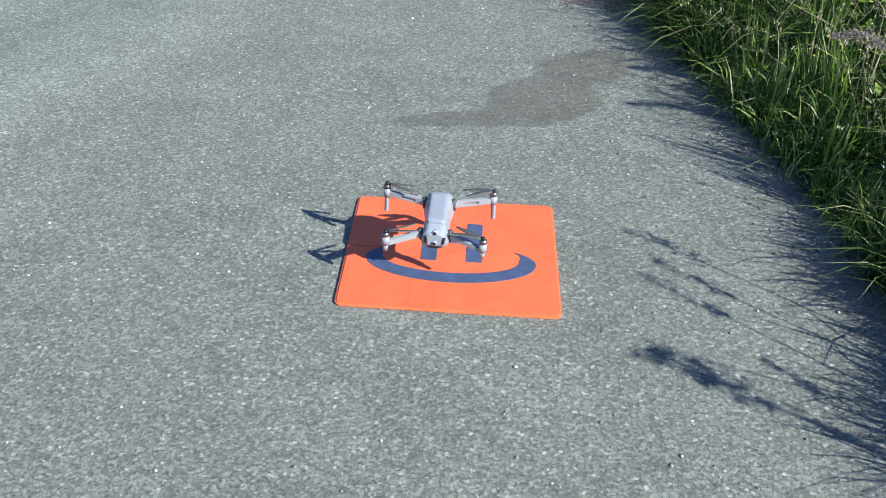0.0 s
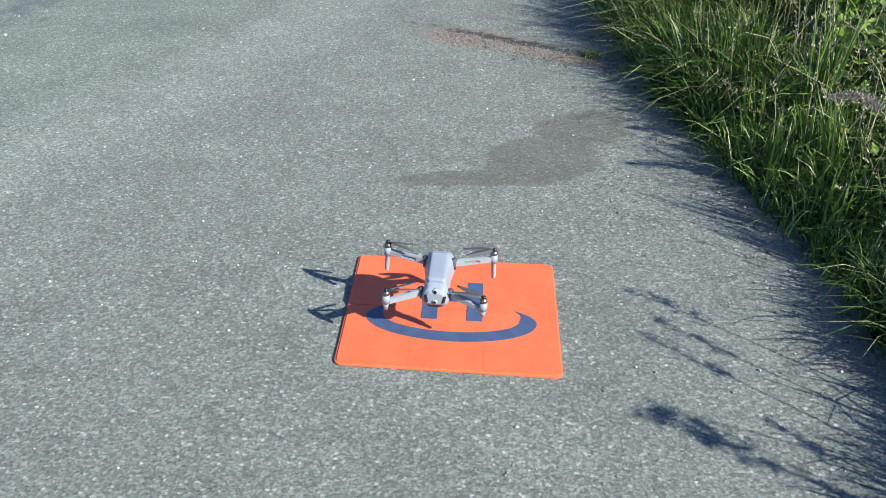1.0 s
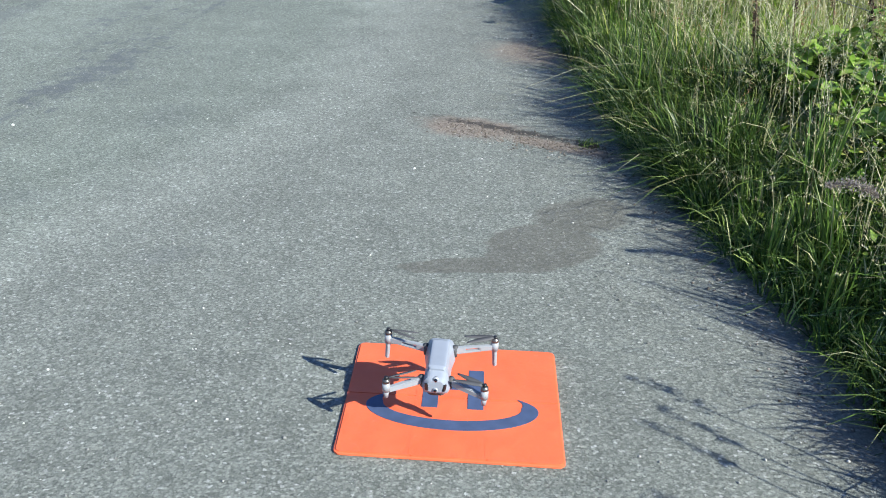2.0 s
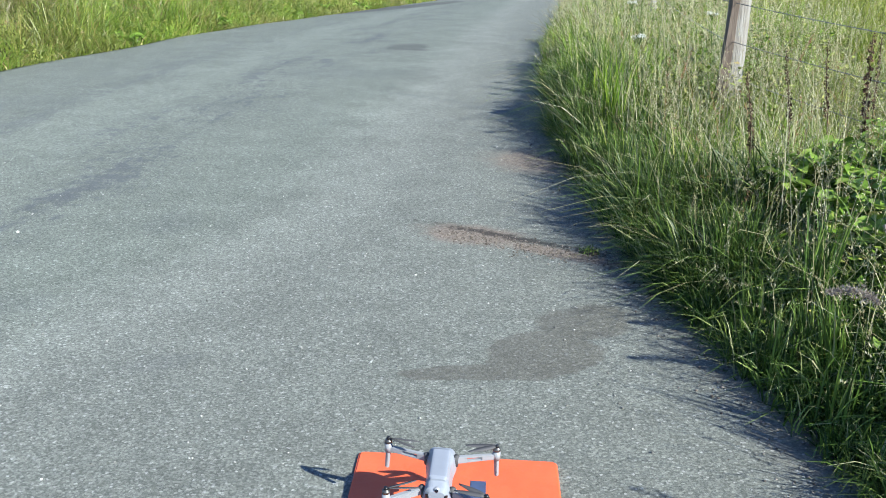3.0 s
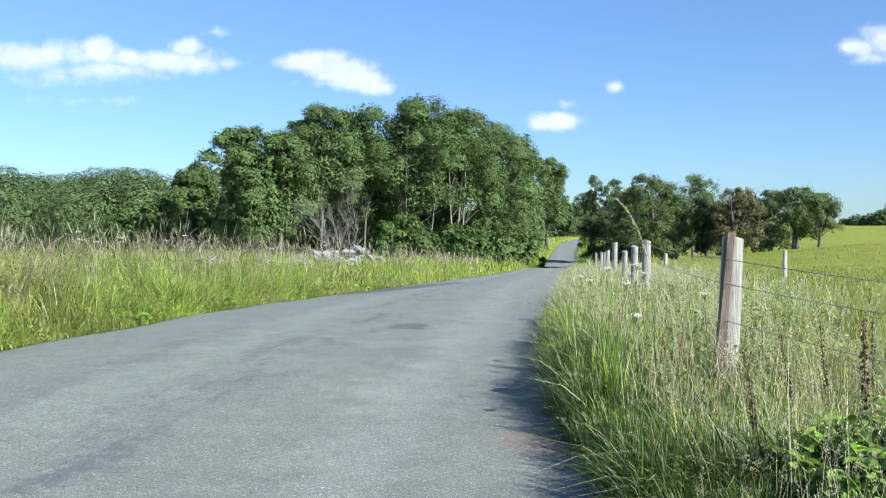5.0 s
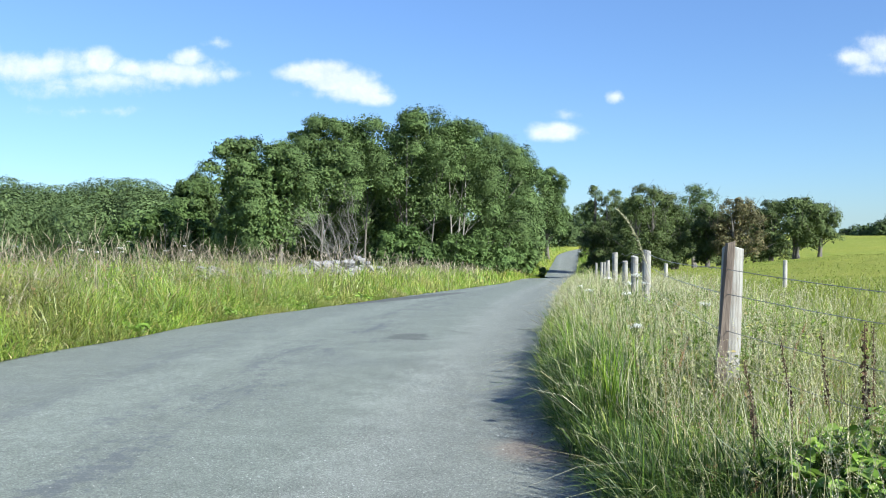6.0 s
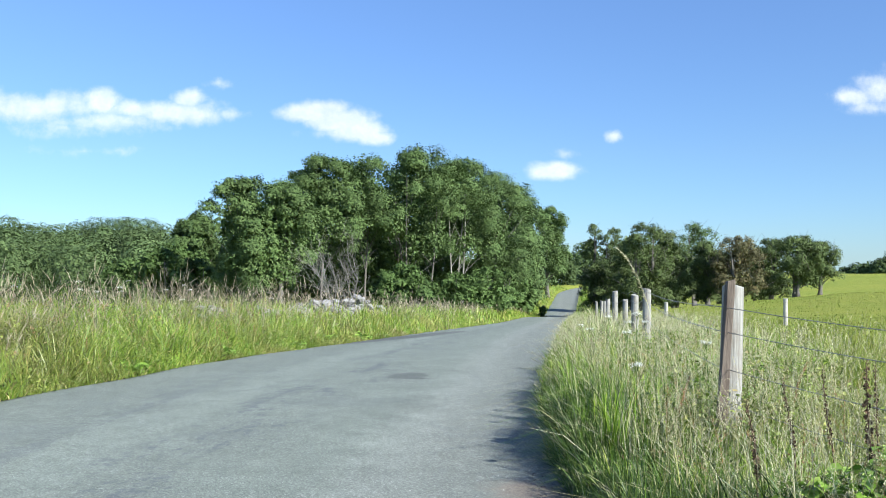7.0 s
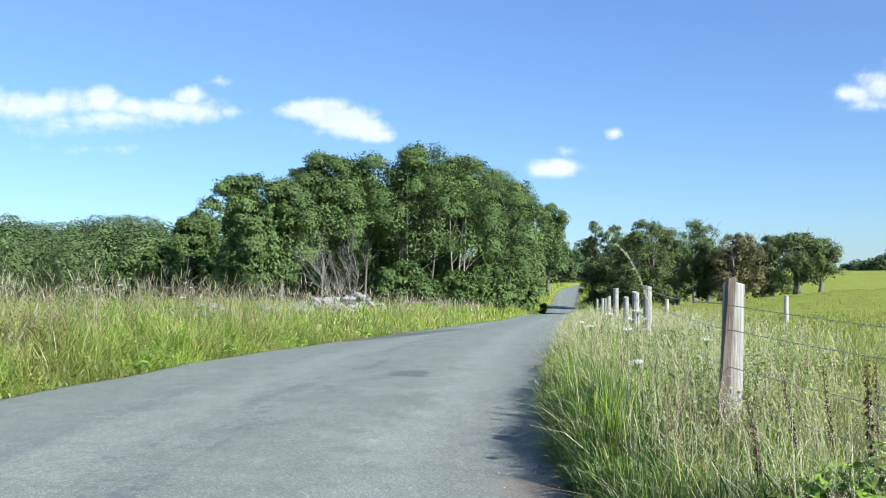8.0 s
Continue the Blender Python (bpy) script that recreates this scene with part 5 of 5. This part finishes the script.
def drone():
    root = tagged(new("drone"), "light grey folding camera drone hovering low over the orange pad", "drone")
    # the end with the sensors points along -y
    body = part("body", loft([(-0.084, 0.020, -0.012, 0.018, 0.5, 0.85), (-0.077, 0.031, -0.020, 0.027, 0.42, 0.70), (-0.060, 0.034, -0.025, 0.033, 0.36, 0.62), (-0.036, 0.031, -0.026, 0.036, 0.34, 0.60),
                              (0.02, 0.031, -0.026, 0.036, 0.34, 0.64), (0.055, 0.037, -0.025, 0.034, 0.34, 0.70), (0.082, 0.037, -0.022, 0.030, 0.36, 0.72), (0.093, 0.030, -0.016, 0.022, 0.45, 0.75)]), MAT_BODY, root)
    part("battery", loft([(-0.060, 0.018, 0.030, 0.0375, 0.4, 0.8), (-0.050, 0.0225, 0.030, 0.0405, 0.35, 0.85), (0.060, 0.0225, 0.030, 0.0395, 0.35, 0.85), (0.072, 0.018, 0.028, 0.0345, 0.4, 0.8)]), MAT_BODY, body, "light grey battery cover")
    for z, y, r0 in ((0.020, -0.0805, 0.0078), (-0.0065, -0.0845, 0.0068)):
        eye = part("sensor", rod((0, y + 0.006, z), (0, y - 0.0030, z + 0.001), r0, r0 * 0.92), MAT_ARM, root, "round sensor with a dark lens", True)
        part("lens", rod((0, y - 0.0012, z + 0.001), (0, y - 0.0042, z + 0.0014), r0 * 0.62, r0 * 0.5), MAT_LENS, eye, "black lens", True)
    for s in (-1, 1):
        part("vent", beam((s * 0.0215, -0.0815, 0.010), (s * 0.0195, -0.0835, -0.008), 0.006, 0.008, 0.005, 0.007), MAT_BLACK, root, "black air vent")
        part("hinge", rod((s * 0.030, -0.056, -0.016), (s * 0.036, -0.056, 0.014), 0.0075, 0.007), MAT_DARKGREY, root, "dark grey arm hinge", True)
        part("hinge", rod((s * 0.033, 0.062, -0.006), (s * 0.036, 0.062, 0.024), 0.0075, 0.007), MAT_DARKGREY, root, "dark grey arm hinge", True)
    part("belly", loft([(-0.066, 0.018, -0.034, -0.020, 0.5, 1), (-0.050, 0.026, -0.037, -0.020, 0.4, 1), (0.03, 0.026, -0.037, -0.020, 0.4, 1), (0.045, 0.020, -0.033, -0.020, 0.5, 1)]), MAT_DARKGREY, root, "dark grey underside", True)
    cam_head = part("camera_head", loft([(0.062, 0.014, -0.046, -0.022, 0.5, 1), (0.07, 0.018, -0.05, -0.02, 0.45, 1), (0.096, 0.018, -0.05, -0.02, 0.45, 1), (0.102, 0.014, -0.046, -0.024, 0.5, 1)]), MAT_DARKGREY, root, "dark gimbal camera", True)
    for end, s, mx, my, mz in (("near", -1, 0.113, -0.092, 0.002), ("near", 1, 0.113, -0.092, 0.002), ("far", -1, 0.130, 0.088, 0.020), ("far", 1, 0.130, 0.088, 0.020)):
        if end == "near":
            arm = part("arm", beam((s * 0.030, -0.052, 0.001), (s * (mx - 0.004), my + 0.002, mz - 0.012), 0.015, 0.018, 0.012, 0.013), MAT_ARM, root)
            part("foot", rod((s * mx, my, mz - 0.012), (s * mx, my, mz - 0.034), 0.0075, 0.005), MAT_ARM, arm, "short landing foot", True)
        else:
            arm = part("arm", beam((s * 0.030, 0.060, 0.012), (s * (mx - 0.004), my - 0.002, mz - 0.006), 0.011, 0.019, 0.010, 0.014, (0.30, 0.66)), MAT_ARM, root, "pale grey arm with an opening")
            part("leg", beam((s * mx, my, mz - 0.010), (s * (mx + 0.003), my + 0.004, mz - 0.064), 0.010, 0.011, 0.008, 0.009), MAT_ARM, arm, "long landing leg")
        hub = part("motor", rod((s * mx, my, mz - 0.016), (s * mx, my, mz + 0.008), 0.0096, 0.0092, 20), MAT_ARM, root, "", True)
        part("motor_bell", rod((s * mx, my, mz + 0.008), (s * mx, my, mz + 0.019), 0.0092, 0.0082, 20), MAT_MOTOR, hub, "dark metal motor bell", True)
        part("spinner", rod((s * mx, my, mz + 0.019), (s * mx, my, mz + 0.026), 0.006, 0.004, 12), MAT_BLACK, hub, "black propeller hub", True)
        for b, turn in enumerate((-11.0, 11.0)):
            bm = bmesh.new()
            prev = None
            for k in range(9):
                t = k / 8
                y = 0.005 + 0.070 * t
                c = 0.0046 * math.sin(math.pi * (0.18 + 0.78 * t)) + 0.0015
                tw = 0.42 * (1 - 0.7 * t)
                row = [bm.verts.new((-c * math.cos(tw), y, -c * math.sin(tw))), bm.verts.new((c * math.cos(tw), y, c * math.sin(tw))),
                       bm.verts.new((c * math.cos(tw), y, c * math.sin(tw) + 0.0010)), bm.verts.new((-c * math.cos(tw), y, -c * math.sin(tw) + 0.0010))]
                if prev:
                    for j in range(4):
                        bm.faces.new((prev[j], prev[(j + 1) % 4], row[(j + 1) % 4], row[j]))
                else:
                    bm.faces.new(row[::-1])
                prev = row
            bm.faces.new(prev)
            bmesh.ops.recalc_face_normals(bm, faces=bm.faces)
            ang = turn + {(-1, "near"): -70, (1, "near"): 70, (-1, "far"): -106, (1, "far"): 106}[(s, end)]
            bmesh.ops.transform(bm, verts=bm.verts, matrix=pose(s * mx, my, mz + 0.0215, 0, 0, ang))
            part("propeller", bm, MAT_DARKGREY, root, "thin dark grey propeller blade", True)
    # just off the pad, leaning a little
    root.matrix_world = pose(-0.003, 2.020, 0.163, 4.0, 2.2, -4.5) @ Matrix.Diagonal((1.03, 0.98, 1.03, 1))
    return root


drone()


# ---- plants and loose stones that stand out ----


def bramble(name, x, y, height, spread, count, seed, mat, label, category, size=0.075):
    """A leafy clump: arching stems with broad leaves all along them."""
    r = np.random.default_rng(seed)
    root = tagged(new(name), label, category)
    root.location = (x, y, float(land_z(x, y)) - 0.02)
    stems, pos, way, nrm = [], [], [], []
    n = max(6, count // 24)
    for s in range(n):
        a, reach = r.random() * 6.283, spread * (0.25 + 0.75 * r.random())
        top = height * (0.55 + 0.45 * r.random())
        k = np.linspace(0, 1, 9)
        foot = np.array([r.normal(0, spread * 0.25), r.normal(0, spread * 0.25), 0])
        pts = foot + np.stack([np.cos(a) * reach * k ** 1.4, np.sin(a) * reach * k ** 1.4, top * (1.25 * k - 0.35 * k ** 2.5)], -1)
        stems.append((pts, 0.0045 * (1.1 - 0.8 * k)))
        for j in range(count // n):
            t = 0.25 + 0.75 * r.random()
            p = np.array([np.interp(t, k, pts[:, c]) for c in range(3)])
            b = r.random() * 6.283
            pos.append(p), way.append([math.cos(b), math.sin(b), 0.1 - 0.5 * r.random()]), nrm.append([r.normal(0, 0.45), r.normal(0, 0.45), 1])
    tagged(tubes("stalk", stems, MAT_GRASS_SHADE, root, 5), kind="stuff")
    ln = size * (0.6 + 0.8 * r.random(len(pos)))
    v, q = round_leaves(np.array(pos), np.array(way), np.array(nrm), ln, ln * 0.78, 0.25)
    adopt(quick("foliage", v, q, mat=mat), root)
    return root


for i, (x, y, h, sp, n) in enumerate(((1.60, 3.80, 0.38, 0.26, 440), (1.82, 4.05, 0.50, 0.34, 640), (1.66, 3.42, 0.40, 0.28, 520), (1.92, 3.6, 0.48, 0.36, 620), (2.1, 3.95, 0.56, 0.38, 520))):
    bramble("bramble", x, y, h, sp, n, 900 + i, MAT_BROAD, "leafy bright green bramble clump in the verge grass", "bramble", 0.062)
for i in range(14):
    y = 8.5 + 1.3 * i + 0.7 * math.sin(i * 2.7)
    x = float(road_left(y)) - 0.25 - 0.2 * (i % 3)
    bramble("dock_leaves", x, y, 0.2, 0.3, 84, 950 + i, MAT_BROAD, "low broad-leaved dock at the edge of the road", "weed", 0.11)


def dock(x, y, height, seed, mat=None, label="dead brown dock spike standing in the grass", fat=1.0, lean=(0.0, 0.0)):
    r = np.random.default_rng(seed)
    root = tagged(new("dock_plant"), label, "weed", "seeding docks in the verge")
    root.location = (x, y, float(land_z(x, y)) - 0.02)
    k = np.linspace(0, 1, 8)
    pts = np.stack([lean[0] * k ** 1.5 + 0.012 * np.sin(k * 5 + seed), lean[1] * k ** 1.5, height * k], -1)
    tubes("stem", [(pts, 0.005 * (1.1 - 0.75 * k))], mat or MAT_DOCK, root, 6)
    n = 260
    whorl = 0.45 + 0.55 * np.round(r.random(n) * 11) / 11 + r.normal(0, 0.008, n)
    c = np.stack([np.interp(whorl, k, pts[:, j]) for j in range(3)], -1)
    d = unit(r, n)
    ln = 0.016 * fat * (1.5 - whorl) * (0.6 + 0.8 * r.random(n))
    v, t = leaves(c + d * 0.006, d, unit(r, n), ln * 1.6, ln * 1.5, 0.3)
    adopt(quick("seed_head", v, tris=t, mat=mat or MAT_DOCK), root)


for i, (x, y, h) in enumerate(((1.42, 4.35, 0.66), (1.82, 5.0, 0.66), (2.1, 5.2, 0.7), (2.06, 4.6, 0.80), (2.45, 5.4, 0.7))):
    dock(x, y, h, 30 + i, fat=0.5 if i != 3 else 0.75, lean=(-0.05, 0.0))
for i, (x, y, h) in enumerate(((1.5, 6.4, 0.5), (2.5, 7.0, 0.5))):
    dock(x, y, h, 50 + i, MAT_SORREL, "rust-red sorrel spike in the verge grass", 0.4, (0.16, 0.04))


def umbel(x, y, height, seed):
    r = np.random.default_rng(seed)
    root = tagged(new("umbel_flower"), "white umbel flower among the long grass", "flower", "white umbels on the verges")
    root.location = (x, y, float(land_z(x, y)) - 0.02)
    stems, pos = [], []
    top = np.array([r.normal(0, 0.06), r.normal(0, 0.06), height])
    stems.append((np.stack([top * t for t in (0, 0.5, 1)]), [0.004, 0.003, 0.002]))
    for j in range(14):
        a, rho = r.random() * 6.283, 0.042 * r.random() ** 0.5
        tip = top + np.array([math.cos(a) * rho, math.sin(a) * rho, 0.035 - rho * 0.3])
        stems.append((np.stack([top - [0, 0, 0.03], (top + tip) / 2, tip]), [0.0014, 0.001, 0.001]))
        pos += [tip + r.normal(0, 0.006, 3) for _ in range(9)]
    tagged(tubes("stalk", stems, MAT_GRASS_SHADE, root, 4), kind="stuff")
    pos = np.array(pos)
    n = len(pos)
    v, t = leaves(pos, unit(r, n) * [1, 1, 0.2], np.tile([0, 0, 1.0], (n, 1)) + unit(r, n) * 0.3, np.full(n, 0.012), np.full(n, 0.011), 0.1)
    adopt(quick("flower_head", v, tris=t, mat=MAT_UMBEL), root)


r = random.Random(31)
for i in range(9):
    y = r.uniform(6, 13)
    umbel(float(road_right(y)) + r.uniform(0.3, 1.6), y, r.uniform(0.55, 0.8), 700 + i)
for i in range(12):
    y = r.uniform(11, 20)
    umbel(float(road_left(y)) - r.uniform(0.8, 2.6), y, r.uniform(0.75, 0.95), 720 + i)


def leafy_weed(x, y, height, seed, head=0.045, leafy_to=0.62, fine=18):
    """A branched wayside weed: a slender stem, ragged leaves below and a loose flower head."""
    r = np.random.default_rng(seed)
    root = tagged(new("wayside_weed"), "tall branched green weed with a loose flower head by the lane", "weed", "tall weeds by the lane")
    root.location = (x, y, float(land_z(x, y)) - 0.02)
    k = np.linspace(0, 1, 9)
    pts = np.stack([0.02 * np.sin(3 * k + seed), 0.02 * np.cos(2 * k + seed), height * k], -1)
    twigs, tips = [(pts, 0.0042 * (1.2 - 0.75 * k))], []
    for j in range(fine):
        f = 0.78 + 0.22 * r.random()
        p = np.array([np.interp(f, k, pts[:, c]) for c in range(3)])
        e = p + unit(r, 1)[0] * head * np.array([1, 1, 0.7]) + np.array([0, 0, head * 0.6])
        twigs.append((np.stack([p, (p + e) / 2 + [0, 0, -0.004], e]), [0.0014, 0.0011, 0.0009]))
        tips += [e + r.normal(0, 0.008, 3) for _ in range(6 if fine < 20 else 9)]
    tagged(tubes("stalk", twigs, MAT_GRASS_SHADE, root, 4), kind="stuff")
    tips = np.array(tips)
    v, t = leaves(tips, unit(r, len(tips)), unit(r, len(tips)), np.full(len(tips), 0.014), np.full(len(tips), 0.010), 0.2)
    adopt(quick("flower_head", v, tris=t, mat=MAT_PLUME), root, "loose dull mauve flower head")
    n = 26
    f = 0.12 + (leafy_to - 0.12) * r.random(n)
    c = np.stack([np.interp(f, k, pts[:, j]) for j in range(3)], -1)
    a = r.random(n) * 6.283
    ln = (0.035 + 0.04 * r.random(n)) * (1.2 - f)
    v, t = leaves(c, np.stack([np.cos(a), np.sin(a), 0.5 - r.random(n)], -1), unit(r, n) * 0.5 + [0, 0, 1], ln, ln * 0.34, 0.3)
    adopt(quick("foliage", v, tris=t, mat=MAT_GRASS_SHADE), root)


for i, (x, y, h, head, top) in enumerate(((1.49, 0.84, 0.84, 0.034, 0.4), (1.46, 0.92, 0.58, 0.012, 0.6), (1.42, 1.12, 0.55, 0.022, 0.5), (1.38, 1.38, 0.68, 0.012, 0.4), (1.40, 1.22, 0.76, 0.012, 0.3), (1.36, 1.46, 0.74, 0.02, 0.4))):
    leafy_weed(x, y, h, 760 + i, head, top, 46 if i == 0 else 12)


def plume(x, y, height, seed):
    """A pale feathery grass plume that nods over the verge."""
    r = np.random.default_rng(seed)
    root = tagged(new("grass_plume"), "pale mauve feathery grass plume nodding over the verge", "grass plume", "grass plumes")
    root.location = (x, y, float(land_z(x, y)) - 0.02)
    k = np.linspace(0, 1, 9)
    a = 2.6 + r.random()
    pts = np.stack([np.cos(a) * 0.24 * k ** 3, np.sin(a) * 0.12 * k ** 3 - 0.05 * k, height * (1.45 * k - 0.45 * k ** 4)], -1)
    tubes("stem", [(pts, 0.002 * (1.2 - 0.7 * k))], MAT_SEED, root, 4)
    n = 760
    t_ = 0.70 + 0.30 * r.random(n)
    c = np.stack([np.interp(t_, k, pts[:, j]) for j in range(3)], -1)
    d = unit(r, n)
    rad = 0.026 * np.sin(np.pi * np.clip((t_ - 0.68) / 0.34, 0, 1)) * r.random(n)
    v, t = leaves(c + d * rad[:, None], d + [0, 0, 0.8], unit(r, n), np.full(n, 0.010), np.full(n, 0.004), 0.2)
    adopt(quick("feathery_head", v, tris=t, mat=MAT_PLUME), root)


for i, (x, y, h) in enumerate(((1.36, 2.66, 0.36), (1.56, 2.80, 0.42))):
    plume(x, y, h, 800 + i)


def tall_stem(x, y, height, seed):
    """One tall oat-like grass that arches over at its head."""
    r = np.random.default_rng(seed)
    root = tagged(new("tall_grass_stem"), "single tall pale grass stem nodding above the verge", "grass stem")
    root.location = (x, y, float(land_z(x, y)) - 0.02)
    k = np.linspace(0, 1, 12)
    pts = np.stack([-0.30 * k ** 1.7 - 0.05 * k ** 6, 0.03 * k, height * (1.22 * k - 0.22 * k ** 3.4)], -1)
    tubes("stem", [(pts, 0.0025 * (1.15 - 0.7 * k))], MAT_SEED, root, 5)
    n = 150
    t_ = 0.62 + 0.38 * r.random(n)
    c = np.stack([np.interp(t_, k, pts[:, j]) for j in range(3)], -1)
    d = unit(r, n) * 0.45 + np.array([-0.5, 0, 0.55])
    v, t = leaves(c, d, unit(r, n), 0.02 + 0.016 * r.random(n), np.full(n, 0.005), 0.2)
    adopt(quick("seed_head", v, tris=t, mat=MAT_SEED), root, "loose pale seed head")


tall_stem(1.60, 6.9, 1.36, 1)


def pebbles(name, n, x0, x1, y0, y1, size, mat, label, seed, along=None):
    r = np.random.default_rng(seed)
    if along:
        f = r.random(n)
        (ax, ay), (bx, by), wd = along
        x, y = ax + (bx - ax) * f + r.normal(0, wd, n), ay + (by - ay) * f + r.normal(0, wd, n)
    else:
        x, y = x0 + (x1 - x0) * r.random(n), y0 + (y1 - y0) * r.random(n)
        ok = (x > road_left(y) + 0.1) & (x < road_right(y) - 0.02) & ~((np.abs(x - PAD_X) < 0.33) & (np.abs(y - PAD_Y) < 0.31))
        x, y = x[ok], y[ok]
    n = len(x)
    s = size * (0.45 + 0.9 * r.random(n) ** 2)
    oct_ = np.array([[1, 0, 0], [0, 1, 0], [-1, 0, 0], [0, -1, 0], [0, 0, 0.75], [0, 0, -0.6]])
    tri = np.array([[0, 1, 4], [1, 2, 4], [2, 3, 4], [3, 0, 4], [1, 0, 5], [2, 1, 5], [3, 2, 5], [0, 3, 5]])
    a = r.random(n) * 6.283
    v = oct_[None] * s[:, None, None] * (0.7 + 0.6 * r.random((n, 6, 3)))
    ca, sa = np.cos(a)[:, None], np.sin(a)[:, None]
    v = np.stack([v[..., 0] * ca - v[..., 1] * sa, v[..., 0] * sa + v[..., 1] * ca, v[..., 2]], -1)
    base = np.stack([x, y, road_z(y) + s * 0.35], -1)
    v = v + base[:, None]
    t = (tri[None] + (np.arange(n) * 6)[:, None, None]).reshape(-1, 3)
    tagged(quick(name, v.reshape(-1, 3), tris=t, mat=mat), label, "stones", kind="stuff")


pebbles("loose_chippings", 2600, -3.2, 1.3, 1.0, 7.0, 0.0045, MAT_PEBBLE, "loose pale chippings scattered on the asphalt", 5)
pebbles("pale_pebbles", 14, -2.2, 0.9, 1.1, 5.5, 0.0075, MAT_UMBEL, "small whitish pebbles on the asphalt", 6)
pebbles("washed_grit", 900, 0, 0, 0, 0, 0.005, MAT_GRIT, "reddish grit washed into the broken strip of road", 7, along=((0.02, 4.46), (0.80, 4.02), 0.06))
pebbles("edge_grit", 600, 0, 0, 0, 0, 0.006, MAT_GRIT, "reddish grit along the ragged road edge", 8, along=((1.02, 2.0), (0.62, 6.6), 0.07))


def clod(x, y, seed):
    """A small lump of soil and moss with short grass on it, loose on the asphalt."""
    r = np.random.default_rng(seed)
    root = tagged(new("turf_clod"), "small dark clod of turf lying on the road", "clod")
    root.location = (x, y, float(road_z(y)))
    bm = bmesh.new()
    bmesh.ops.create_icosphere(bm, subdivisions=2, radius=1)
    for v in bm.verts:
        k = 1 + 0.28 * math.sin(v.co.x * 5 + 1) * math.sin(v.co.y * 6) + r.normal(0, 0.07)
        v.co = Vector((v.co.x * 0.046 * k, v.co.y * 0.034 * k, max(-0.004, v.co.z * 0.016 * k)))
    part("soil_lump", bm, simple("dark_soil", (0.05, 0.042, 0.032), 0.9, vary=0.4, scale=60, bump=0.6), root, "", True)
    n = 90
    base = np.stack([r.normal(0, 0.024, n), r.normal(0, 0.017, n), np.full(n, 0.004)], -1)
    v, q, t = strips(base, 0.02 + 0.035 * r.random(n), np.full(n, 0.003), 0.2 + r.random(n), r.random(n) * 6.283, r.random(n) * 6.283, *BLADE)
    tagged(adopt(quick("turf", v, q, t, MAT_GRASS_SHADE), root, "short dark grass"), kind="stuff")


clod(0.675, 4.165, 41)
